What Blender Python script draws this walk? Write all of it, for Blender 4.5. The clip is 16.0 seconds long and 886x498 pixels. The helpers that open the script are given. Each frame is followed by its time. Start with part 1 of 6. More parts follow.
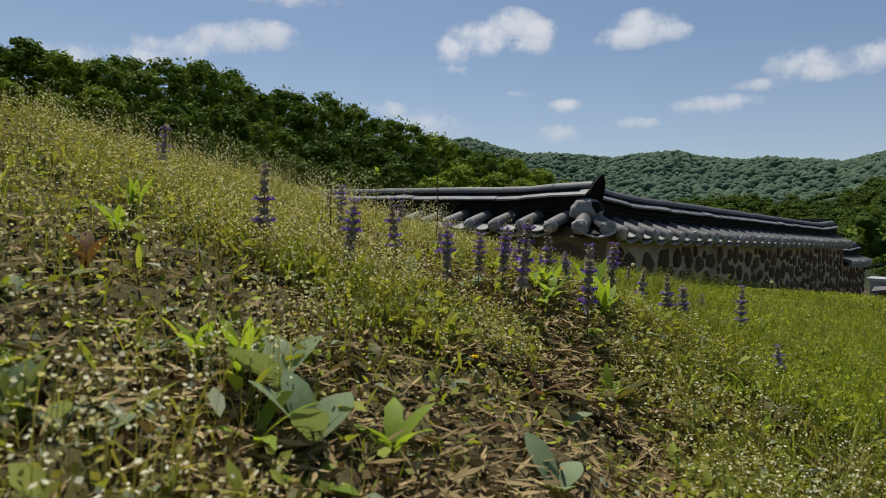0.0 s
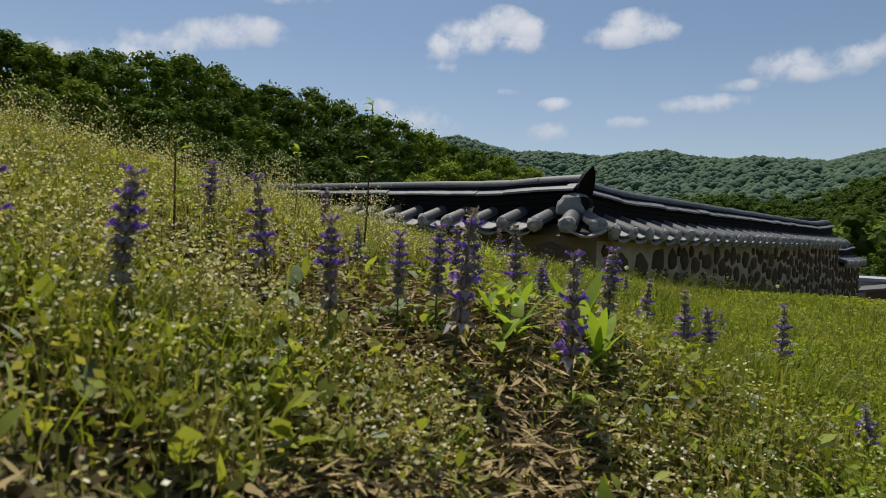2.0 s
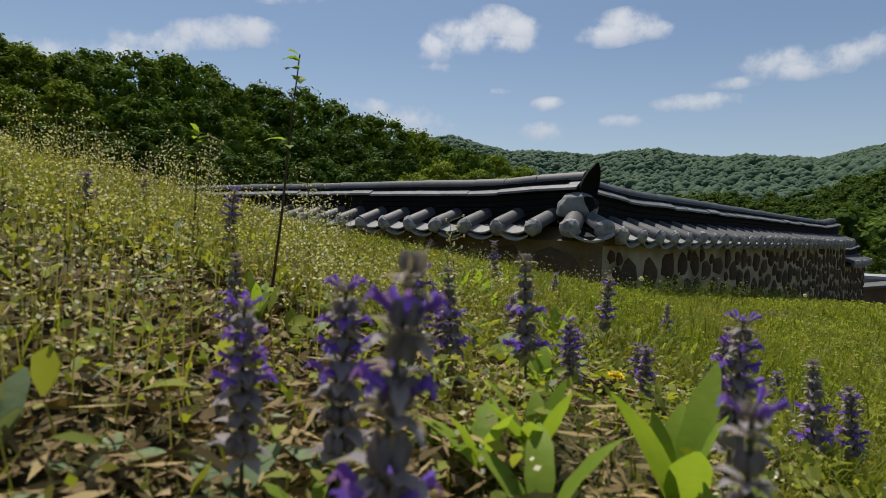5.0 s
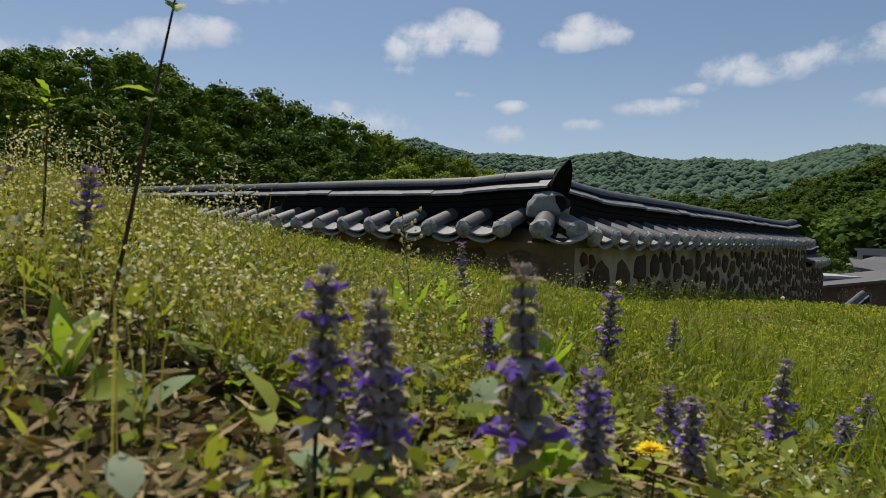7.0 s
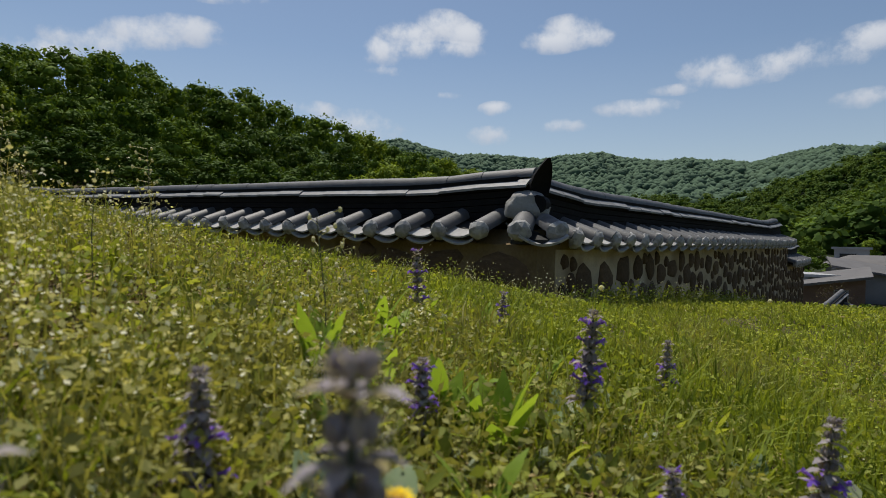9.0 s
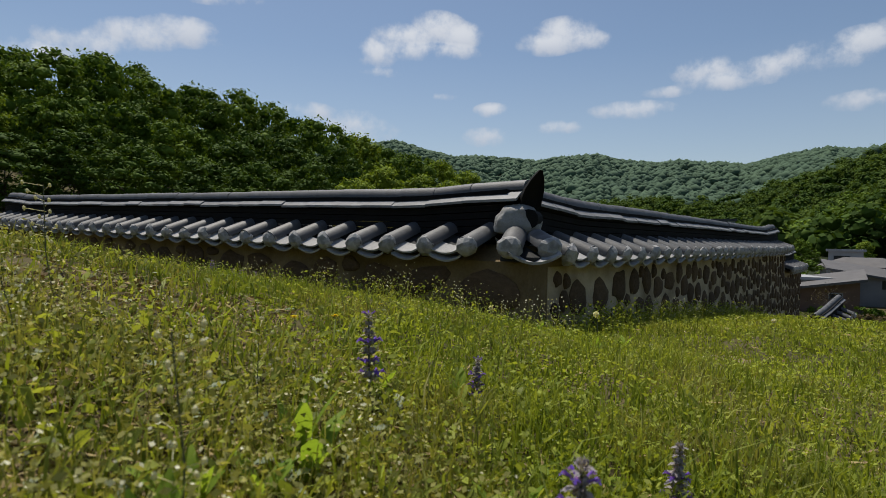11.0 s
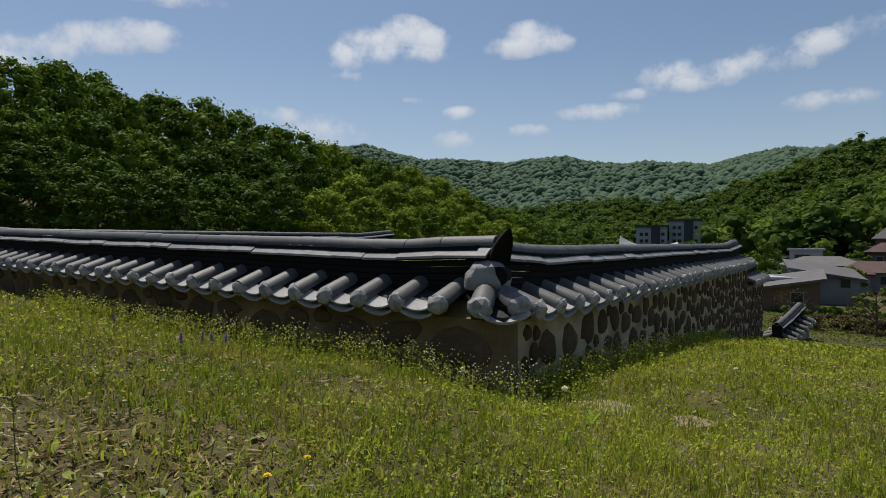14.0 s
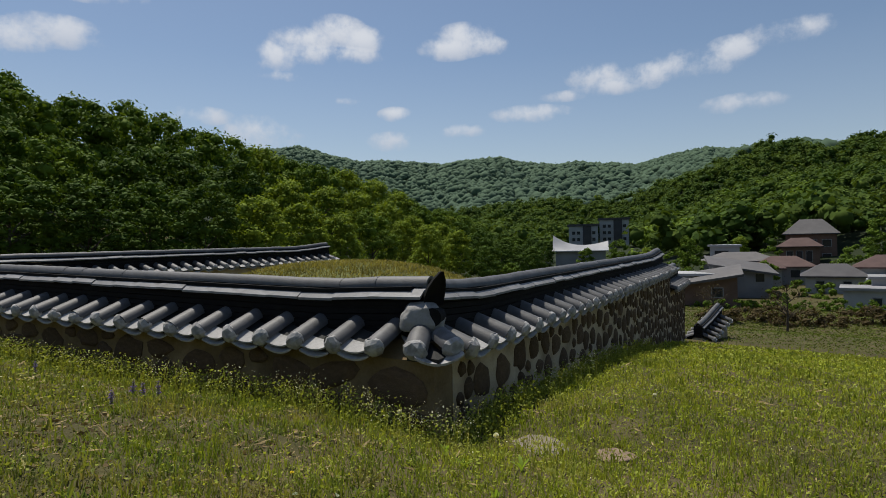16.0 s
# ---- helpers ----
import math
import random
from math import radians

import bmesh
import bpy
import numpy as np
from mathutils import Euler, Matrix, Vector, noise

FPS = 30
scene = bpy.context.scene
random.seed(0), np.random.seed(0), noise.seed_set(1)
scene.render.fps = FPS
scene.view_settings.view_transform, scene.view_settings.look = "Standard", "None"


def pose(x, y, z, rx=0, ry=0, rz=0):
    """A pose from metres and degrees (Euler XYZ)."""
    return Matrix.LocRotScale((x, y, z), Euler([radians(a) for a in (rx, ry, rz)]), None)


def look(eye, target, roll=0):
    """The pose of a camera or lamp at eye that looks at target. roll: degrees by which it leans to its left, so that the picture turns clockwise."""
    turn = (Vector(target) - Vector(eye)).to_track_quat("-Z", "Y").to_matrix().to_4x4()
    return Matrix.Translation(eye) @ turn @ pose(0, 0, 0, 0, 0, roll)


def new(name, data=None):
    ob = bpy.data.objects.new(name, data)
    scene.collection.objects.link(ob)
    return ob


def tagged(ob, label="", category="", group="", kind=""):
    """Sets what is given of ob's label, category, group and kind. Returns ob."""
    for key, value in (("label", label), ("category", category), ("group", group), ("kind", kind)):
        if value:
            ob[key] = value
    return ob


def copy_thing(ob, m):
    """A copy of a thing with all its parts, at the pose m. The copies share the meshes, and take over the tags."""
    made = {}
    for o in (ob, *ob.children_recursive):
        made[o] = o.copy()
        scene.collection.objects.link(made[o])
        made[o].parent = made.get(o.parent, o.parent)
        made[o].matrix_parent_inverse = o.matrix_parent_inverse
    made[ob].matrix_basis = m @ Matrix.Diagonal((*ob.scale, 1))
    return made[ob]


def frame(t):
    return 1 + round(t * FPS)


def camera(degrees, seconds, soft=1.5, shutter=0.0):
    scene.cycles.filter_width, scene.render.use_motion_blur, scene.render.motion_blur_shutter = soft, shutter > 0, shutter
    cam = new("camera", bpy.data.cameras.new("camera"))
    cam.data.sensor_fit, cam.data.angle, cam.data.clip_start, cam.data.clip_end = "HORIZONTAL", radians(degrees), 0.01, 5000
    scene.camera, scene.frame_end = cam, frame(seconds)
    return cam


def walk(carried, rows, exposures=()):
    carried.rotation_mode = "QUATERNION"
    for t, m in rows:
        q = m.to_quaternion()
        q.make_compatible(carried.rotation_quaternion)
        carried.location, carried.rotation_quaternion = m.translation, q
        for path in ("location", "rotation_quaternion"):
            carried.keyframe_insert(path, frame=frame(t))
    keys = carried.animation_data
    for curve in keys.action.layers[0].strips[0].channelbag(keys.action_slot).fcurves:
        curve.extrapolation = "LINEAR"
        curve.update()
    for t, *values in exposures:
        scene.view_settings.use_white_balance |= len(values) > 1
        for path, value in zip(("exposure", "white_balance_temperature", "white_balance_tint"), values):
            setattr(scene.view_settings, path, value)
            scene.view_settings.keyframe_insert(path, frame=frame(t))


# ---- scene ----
cam = camera(73.5, 16.0, 0.6)
PATH = [
    (0, (2.973, -4.907, 0.596), (1.371, -3.257, 0.551), 1.8),
    (0.5, (2.888, -4.731, 0.599), (1.283, -3.083, 0.558), 1.4),
    (1, (2.814, -4.594, 0.615), (1.217, -2.941, 0.572), 1.6),
    (1.5, (2.751, -4.490, 0.614), (1.150, -2.839, 0.568), 1.9),
    (2, (2.677, -4.391, 0.607), (1.105, -2.713, 0.555), 2.0),
    (2.5, (2.576, -4.281, 0.638), (1.020, -2.590, 0.588), 1.9),
    (3, (2.500, -4.178, 0.650), (0.953, -2.476, 0.597), 1.8),
    (3.5, (2.437, -4.095, 0.660), (0.885, -2.398, 0.608), 1.7),
    (4, (2.402, -4.049, 0.660), (0.845, -2.357, 0.607), 1.6),
    (6.5, (2.168, -3.735, 0.642), (0.645, -2.012, 0.603), 1.4),
    (7, (2.122, -3.683, 0.649), (0.666, -1.903, 0.611), 1.3),
    (7.5, (2.077, -3.636, 0.653), (0.643, -1.839, 0.618), 1.1),
    (8, (2.038, -3.579, 0.660), (0.624, -1.765, 0.626), 0.9),
    (8.5, (2.025, -3.528, 0.660), (0.612, -1.713, 0.622), 1.1),
    (9, (2.031, -3.466, 0.662), (0.624, -1.646, 0.628), 1.0),
    (11.5, (1.927, -3.229, 0.815), (0.540, -1.395, 0.790), 0.9),
    (12, (1.935, -3.236, 0.873), (0.559, -1.393, 0.854), 0.5),
    (12.5, (1.942, -3.244, 0.936), (0.582, -1.389, 0.912), 0.7),
    (13, (1.958, -3.253, 1.002), (0.611, -1.389, 0.979), 0.5),
    (13.5, (1.960, -3.266, 1.064), (0.615, -1.400, 1.043), 0.4),
    (14, (1.964, -3.269, 1.136), (0.659, -1.375, 1.121), 0.0),
    (14.5, (1.979, -3.282, 1.194), (0.713, -1.363, 1.178), -0.2),
    (15, (1.998, -3.287, 1.260), (0.772, -1.341, 1.247), -0.5),
    (15.5, (2.025, -3.313, 1.339), (0.862, -1.328, 1.325), -1.0),
    (16, (2.049, -3.353, 1.423), (0.950, -1.333, 1.410), -1.2),
]
walk(cam, [(t, look(eye, target, roll)) for t, eye, target, roll in PATH])
cam.data.dof.use_dof = True
cam.data.dof.focus_distance = 3.5
cam.data.dof.aperture_fstop = 10.0

# ---- world, sun, exposure ----
SUN_AZ, SUN_EL = 62, 66        # degrees to the left of +y, and up
scene.view_settings.exposure = -0.15


def bearing(az, el=0.0):
    """Unit vector: az degrees to the left of +y, el degrees up."""
    a, e = radians(az), radians(el)
    return Vector((-math.sin(a) * math.cos(e), math.cos(a) * math.cos(e), math.sin(e)))


world = bpy.data.worlds.new("sky")
scene.world = world
world.use_nodes = True
WN, WL = world.node_tree.nodes, world.node_tree.links
WN.clear()


def wmath(op, a, b=None, c=None):
    n = WN.new("ShaderNodeMath")
    n.operation = op
    for i, v in enumerate((a, b, c)):
        if v is None:
            continue
        if isinstance(v, (int, float)):
            n.inputs[i].default_value = v
        else:
            WL.new(v, n.inputs[i])
    return n.outputs[0]


def wdot(vec, d):
    n = WN.new("ShaderNodeVectorMath")
    n.operation = "DOT_PRODUCT"
    WL.new(vec, n.inputs[0])
    n.inputs[1].default_value = d
    return n.outputs["Value"]


# clouds: bearing, height, half width, half height (degrees), density
CLOUDS = [
    (38.2, 19.5, 2.4, 1.5, 1.0), (41.2, 18.7, 2.8, 1.4, 1.0), (43.9, 17.4, 2.4, 1.3, 0.95), (35.9, 18.9, 2.0, 1.3, 1.0), (40.3, 17.7, 4.4, 1.0, 0.9), (43.6, 15.7, 1.8, 0.5, 0.6), (37.5, 17.8, 3.4, 0.8, 0.85),
    (26.0, 19.0, 2.6, 1.4, 1.0), (27.6, 18.3, 2.4, 1.0, 1.0), (24.2, 18.5, 2.2, 0.9, 0.95),
    (13.8, 15.2, 2.4, 1.2, 0.9), (9.8, 14.9, 3.4, 1.2, 0.85), (5.6, 15.3, 3.6, 1.3, 0.85), (2.4, 16.0, 2.0, 1.1, 0.85), (12.0, 14.2, 3.4, 0.8, 0.75), (16.8, 13.6, 2.0, 0.5, 0.5), (-2.0, 16.8, 3.0, 1.0, 0.7),
    (19.8, 12.2, 3.4, 0.8, 0.75), (26.9, 10.9, 2.6, 0.6, 0.7), (32.8, 12.5, 1.5, 0.65, 0.8), (37.6, 13.7, 1.2, 0.4, 0.6), (50.7, 11.9, 2.6, 0.8, 0.65), (45.2, 10.7, 3.0, 1.5, 0.6),
    (33.4, 10.0, 2.8, 0.9, 0.5), (1.7, 11.6, 3.0, 0.8, 0.55), (61.2, 17.5, 3.0, 1.2, 0.75), (64.8, 16.7, 2.8, 1.2, 0.8), (68.5, 15.4, 3.6, 1.2, 0.7), (72.0, 14.2, 3.6, 1.0, 0.75), (76.0, 13.6, 3.4, 0.9, 0.65), (60.0, 20.9, 4.2, 0.9, 0.75),
    (-16.0, 19.0, 7.0, 2.0, 0.6), (100.0, 26.0, 9.0, 3.0, 0.8), (-60.0, 28.0, 9.0, 3.0, 0.8), (170.0, 30.0, 9.0, 3.0, 0.8),
]
wout = WN.new("ShaderNodeOutputWorld")
wbg = WN.new("ShaderNodeBackground")
wsky = WN.new("ShaderNodeTexSky")
wsky.sky_type = "NISHITA"
wsky.sun_disc = False
wsky.sun_elevation = radians(SUN_EL)
wsky.sun_rotation = radians(-SUN_AZ)
wsky.air_density, wsky.dust_density, wsky.ozone_density = 1.0, 0.6, 1.1
wtc = WN.new("ShaderNodeTexCoord")
wdir = wtc.outputs["Generated"]
wns = WN.new("ShaderNodeTexNoise")
wns.inputs["Scale"].default_value, wns.inputs["Detail"].default_value, wns.inputs["Roughness"].default_value = 16.0, 8.0, 0.6
WL.new(wdir, wns.inputs["Vector"])
wns2 = WN.new("ShaderNodeTexNoise")
wns2.inputs["Scale"].default_value, wns2.inputs["Detail"].default_value = 6.0, 5.0
WL.new(wdir, wns2.inputs["Vector"])
cloud_sum, shade_sum = None, None
for az, el, hw, hh, dens in CLOUDS:
    hw, hh = hw * 1.2, hh * 1.12
    c = bearing(az, el)
    right = Vector((math.cos(radians(az)), math.sin(radians(az)), 0))
    upv = right.cross(c)
    du = wmath("DIVIDE", wdot(wdir, right), math.sin(radians(hw)))
    dv = wmath("DIVIDE", wmath("SUBTRACT", wdot(wdir, upv), 0.0), math.sin(radians(hh)))
    r2 = wmath("ADD", wmath("MULTIPLY", du, du), wmath("MULTIPLY", dv, dv))
    front = wmath("GREATER_THAN", wdot(wdir, c), 0.5)
    m = wmath("MULTIPLY", wmath("MULTIPLY", wmath("MAXIMUM", wmath("SUBTRACT", 1.25, r2), 0.0), front), dens)
    cloud_sum = m if cloud_sum is None else wmath("MAXIMUM", cloud_sum, m)
    low = wmath("MULTIPLY", m, wmath("MULTIPLY_ADD", dv, 0.5, 0.5))
    shade_sum = low if shade_sum is None else wmath("MAXIMUM", shade_sum, low)
wedge = wmath("MULTIPLY", wmath("ADD", cloud_sum, wmath("MULTIPLY_ADD", wns.outputs["Fac"], 3.9, -2.05)), wmath("MINIMUM", wmath("MULTIPLY", cloud_sum, 4.0), 1.0))
wramp = WN.new("ShaderNodeMapRange")
wramp.interpolation_type = "SMOOTHSTEP"
WL.new(wedge, wramp.inputs["Value"])
wramp.inputs["From Min"].default_value, wramp.inputs["From Max"].default_value = 0.05, 1.25
wramp.inputs["To Max"].default_value = 0.84
haze = WN.new("ShaderNodeMapRange")
WL.new(wdot(wdir, (0, 0, 1)), haze.inputs["Value"])
haze.inputs["From Min"].default_value, haze.inputs["From Max"].default_value = 0.05, 0.3
haze.inputs["To Min"].default_value, haze.inputs["To Max"].default_value = 0.22, 0.0
hmix = WN.new("ShaderNodeMixRGB")
WL.new(haze.outputs[0], hmix.inputs[0])
WL.new(wsky.outputs[0], hmix.inputs[1])
hmix.inputs[2].default_value = (6.2, 6.6, 7.2, 1)
ccol = WN.new("ShaderNodeMixRGB")
WL.new(wmath("MULTIPLY", shade_sum, 1.3), ccol.inputs[0])
ccol.use_clamp = False
ccol.inputs[1].default_value = (5.4, 5.9, 6.9, 1)
ccol.inputs[2].default_value = (8.3, 8.5, 8.9, 1)
cmix = WN.new("ShaderNodeMixRGB")
WL.new(wramp.outputs[0], cmix.inputs[0])
WL.new(hmix.outputs[0], cmix.inputs[1])
WL.new(ccol.outputs[0], cmix.inputs[2])
WL.new(cmix.outputs[0], wbg.inputs[0])
wbg.inputs[1].default_value = 0.098
WL.new(wbg.outputs[0], wout.inputs[0])

sun_data = bpy.data.lights.new("sun", "SUN")
sun_data.energy, sun_data.angle, sun_data.color = 5.0, radians(0.53), (1.0, 0.94, 0.84)
sun = new("sun", sun_data)
sun.matrix_world = look(bearing(SUN_AZ, SUN_EL) * 60, (0, 0, 0))


# ---- materials ----
def material(name, colour, colour2, rough=0.8, scale=8.0, fine=60.0, bump=0.3, bump_at=0.01, translucent=0.0, metal=0.0, island=0.0, each=0.0, stain=None):
    """A surface with two scales of variation between two colours, a fine relief, and optional light passing through (leaves)."""
    m = bpy.data.materials.new(name)
    m.use_nodes = True
    N, L = m.node_tree.nodes, m.node_tree.links
    b = N["Principled BSDF"]
    out = N["Material Output"]
    tc = N.new("ShaderNodeTexCoord")
    n1 = N.new("ShaderNodeTexNoise")
    n1.inputs["Scale"].default_value, n1.inputs["Detail"].default_value = scale, 4
    n2 = N.new("ShaderNodeTexNoise")
    n2.inputs["Scale"].default_value, n2.inputs["Detail"].default_value = fine, 3
    L.new(tc.outputs["Object"], n1.inputs["Vector"])
    L.new(tc.outputs["Object"], n2.inputs["Vector"])
    add = N.new("ShaderNodeMath")
    add.operation = "MULTIPLY_ADD"
    L.new(n2.outputs["Fac"], add.inputs[0])
    add.inputs[1].default_value = 0.5
    half = N.new("ShaderNodeMath")
    half.operation = "MULTIPLY_ADD"
    L.new(n1.outputs["Fac"], half.inputs[0])
    half.inputs[1].default_value, half.inputs[2].default_value = 1.6, -0.55
    L.new(half.outputs[0], add.inputs[2])
    fac = add.outputs[0]
    for amount, kind in ((island, "island"), (each, "each")):
        if not amount:
            continue
        g = N.new("ShaderNodeNewGeometry") if kind == "island" else N.new("ShaderNodeObjectInfo")
        v = g.outputs["Random Per Island"] if kind == "island" else g.outputs["Random"]
        k = N.new("ShaderNodeMath")
        k.operation = "MULTIPLY_ADD"
        L.new(v, k.inputs[0])
        k.inputs[1].default_value = amount
        k2 = N.new("ShaderNodeMath")
        k2.operation = "MULTIPLY_ADD"
        L.new(fac, k2.inputs[0])
        k2.inputs[1].default_value, k2.inputs[2].default_value = 1 - amount, 0.0
        L.new(k2.outputs[0], k.inputs[2])
        fac = k.outputs[0]
    ramp = N.new("ShaderNodeMixRGB")
    ramp.use_clamp = True
    cl = N.new("ShaderNodeClamp")
    L.new(fac, cl.inputs[0])
    L.new(cl.outputs[0], ramp.inputs[0])
    ramp.inputs[1].default_value, ramp.inputs[2].default_value = (*colour, 1), (*colour2, 1)
    col = ramp.outputs[0]
    if stain:
        n3 = N.new("ShaderNodeTexNoise")
        n3.inputs["Scale"].default_value, n3.inputs["Detail"].default_value = stain[1], 6
        L.new(tc.outputs["Object"], n3.inputs["Vector"])
        mr = N.new("ShaderNodeMapRange")
        L.new(n3.outputs["Fac"], mr.inputs["Value"])
        mr.inputs["From Min"].default_value, mr.inputs["From Max"].default_value = 0.48, 0.66
        mr.inputs["To Max"].default_value = stain[2]
        sm = N.new("ShaderNodeMixRGB")
        L.new(mr.outputs[0], sm.inputs[0])
        L.new(col, sm.inputs[1])
        sm.inputs[2].default_value = (*stain[0], 1)
        col = sm.outputs[0]
    L.new(col, b.inputs["Base Color"])
    b.inputs["Roughness"].default_value, b.inputs["Metallic"].default_value = rough, metal
    if rough >= 0.8:
        b.inputs["Specular IOR Level"].default_value = 0.18
    if bump:
        bp = N.new("ShaderNodeBump")
        bp.inputs["Strength"].default_value, bp.inputs["Distance"].default_value = bump, bump_at
        L.new(n2.outputs["Fac"], bp.inputs["Height"])
        L.new(bp.outputs[0], b.inputs["Normal"])
    if translucent:
        t = N.new("ShaderNodeBsdfTranslucent")
        tm = N.new("ShaderNodeMixRGB")
        tm.blend_type = "MULTIPLY"
        tm.inputs[0].default_value = 1.0
        L.new(col, tm.inputs[1])
        tm.inputs[2].default_value = (1.7, 1.6, 0.7, 1)
        L.new(tm.outputs[0], t.inputs[0])
        mx = N.new("ShaderNodeMixShader")
        mx.inputs[0].default_value = translucent
        L.new(b.outputs[0], mx.inputs[1])
        L.new(t.outputs[0], mx.inputs[2])
        L.new(mx.outputs[0], out.inputs[0])
        b.inputs["Specular IOR Level"].default_value = 0.08
    return m


M_SOIL = material("soil", (0.042, 0.038, 0.014), (0.10, 0.09, 0.034), 0.95, 1.7, 40, 0.8, 0.02, stain=((0.12, 0.092, 0.05), 0.9, 0.55))
M_GRASS = material("grass", (0.045, 0.08, 0.01), (0.31, 0.365, 0.045), 0.55, 2.2, 9, 0, translucent=0.34, island=0.5, stain=((0.26, 0.22, 0.09), 3.1, 0.6))
M_WEED = material("weed", (0.08, 0.09, 0.018), (0.46, 0.44, 0.15), 0.6, 1.6, 9, 0, translucent=0.32, island=0.6)
M_FLORET = material("floret", (0.50, 0.47, 0.24), (0.80, 0.78, 0.60), 0.7, 3, 30, 0, translucent=0.25, island=0.7)
M_STRAW = material("straw", (0.12, 0.078, 0.034), (0.44, 0.34, 0.16), 0.85, 4, 40, 0, island=0.6)
M_TILE = material("roof_tile", (0.064, 0.065, 0.067), (0.132, 0.132, 0.135), 0.6, 7, 90, 0.35, 0.004, each=0.35, stain=((0.055, 0.055, 0.053), 9, 0.6))
# Near-black tile; part of the shade under the course tiles is in its colour.
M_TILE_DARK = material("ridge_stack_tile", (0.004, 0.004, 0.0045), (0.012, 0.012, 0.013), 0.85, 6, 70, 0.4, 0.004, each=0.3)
M_PLUG = material("plaster_and_lit_lip", (0.26, 0.255, 0.25), (0.52, 0.515, 0.50), 0.9, 12, 80, 0.6, 0.006, each=0.3, stain=((0.10, 0.097, 0.088), 14, 0.6))
M_MORTAR = material("wall_mortar", (0.30, 0.235, 0.15), (0.58, 0.49, 0.35), 0.92, 3, 55, 0.5, 0.008, stain=((0.15, 0.105, 0.055), 2.0, 0.6))
# Back wall: the same lime mortar, brown-stained, with its shade put into the colour.
M_MORTAR_SHADED = material("mortar_shaded", (0.12, 0.085, 0.042), (0.29, 0.215, 0.12), 0.92, 3, 55, 0.5, 0.008, stain=((0.085, 0.058, 0.028), 2.0, 0.7))
# Flat course tiles, a paler grey than the roof tile.
M_COURSE = material("course_tile_pale", (0.15, 0.15, 0.152), (0.30, 0.30, 0.305), 0.65, 7, 80, 0.35, 0.004, each=0.4, stain=((0.08, 0.08, 0.08), 10, 0.5))
M_STONE = material("wall_stone", (0.045, 0.03, 0.018), (0.17, 0.115, 0.07), 0.85, 9, 60, 0.6, 0.008, each=0.45, stain=((0.07, 0.047, 0.028), 5, 0.5))
# Pan tiles: roof-tile grey darkened, the shade of the troughs put into the colour.
M_PAN_SHADED = material("pan_tile_shaded", (0.018, 0.018, 0.018), (0.055, 0.056, 0.054), 0.8, 7, 90, 0.4, 0.004, each=0.3)
M_LUMP = material("grey_plaster", (0.19, 0.188, 0.182), (0.36, 0.355, 0.34), 0.9, 9, 70, 0.6, 0.008)
M_LITTER = material("leaf_litter", (0.06, 0.038, 0.016), (0.34, 0.255, 0.13), 0.85, 8, 60, 0, translucent=0.1, island=0.75)
M_BARK = material("bark", (0.05, 0.04, 0.03), (0.11, 0.09, 0.07), 0.95, 3, 25, 0.7, 0.03)


# ---- building helpers ----
def mesh_np(name, verts, tris, mat):
    """A mesh object from arrays of places and triangles."""
    verts = np.asarray(verts, np.float32).reshape(-1, 3)
    tris = np.asarray(tris, np.int32).reshape(-1, 3)
    me = bpy.data.meshes.new(name)
    me.vertices.add(len(verts))
    me.vertices.foreach_set("co", verts.ravel())
    me.loops.add(tris.size)
    me.loops.foreach_set("vertex_index", tris.ravel())
    me.polygons.add(len(tris))
    me.polygons.foreach_set("loop_start", np.arange(0, tris.size, 3, dtype=np.int32))
    me.update(calc_edges=True)
    me.materials.append(mat)
    return me


def smooth(me):
    me.polygons.foreach_set("use_smooth", np.ones(len(me.polygons), bool))
    me.update()
    if len(me.polygons) < 4000:
        me.set_sharp_from_angle(angle=radians(42))
    return me


def bm_mesh(name, bm, mat, shade=False):
    me = bpy.data.meshes.new(name)
    bm.normal_update()
    bm.to_mesh(me)
    bm.free()
    me.materials.append(mat)
    return smooth(me) if shade else me


def put_part(name, me, parent, m=None, label=""):
    ob = new(name, me)
    ob.parent = parent
    if m is not None:
        ob.matrix_local = m
    return tagged(ob, label)


def part(name, bm, mat, parent, label="", shade=False):
    return put_part(name, bm_mesh(name, bm, mat, shade), parent, None, label)


def box(bm, x0, y0, z0, x1, y1, z1, bevel=0.0, m=None):
    r = bmesh.ops.create_cube(bm, size=1)
    vs = r["verts"]
    bmesh.ops.transform(bm, matrix=Matrix.Translation(((x0 + x1) / 2, (y0 + y1) / 2, (z0 + z1) / 2)) @ Matrix.Diagonal((x1 - x0, y1 - y0, z1 - z0, 1)), verts=vs)
    if m is not None:
        bmesh.ops.transform(bm, matrix=m, verts=vs)
    if bevel:
        es = list({e for v in vs for e in v.link_edges})
        bmesh.ops.bevel(bm, geom=es, offset=bevel, segments=2, affect="EDGES", profile=0.5)
    return bm


def lathe_tube(bm, pts, radii, sides=6, cap=True):
    """A tube through the points."""
    rings = []
    for i, (p, r) in enumerate(zip(pts, radii)):
        p = Vector(p)
        d = (Vector(pts[min(i + 1, len(pts) - 1)]) - Vector(pts[max(i - 1, 0)])).normalized()
        q = d.to_track_quat("Z", "Y").to_matrix()
        rings.append([bm.verts.new(p + q @ Vector((math.cos(a) * r, math.sin(a) * r, 0))) for a in [2 * math.pi * k / sides for k in range(sides)]])
    for a, b in zip(rings, rings[1:]):
        for k in range(sides):
            bm.faces.new((a[k], a[(k + 1) % sides], b[(k + 1) % sides], b[k]))
    if cap:
        bm.faces.new(rings[0][::-1])
        bm.faces.new(rings[-1])
    return bm


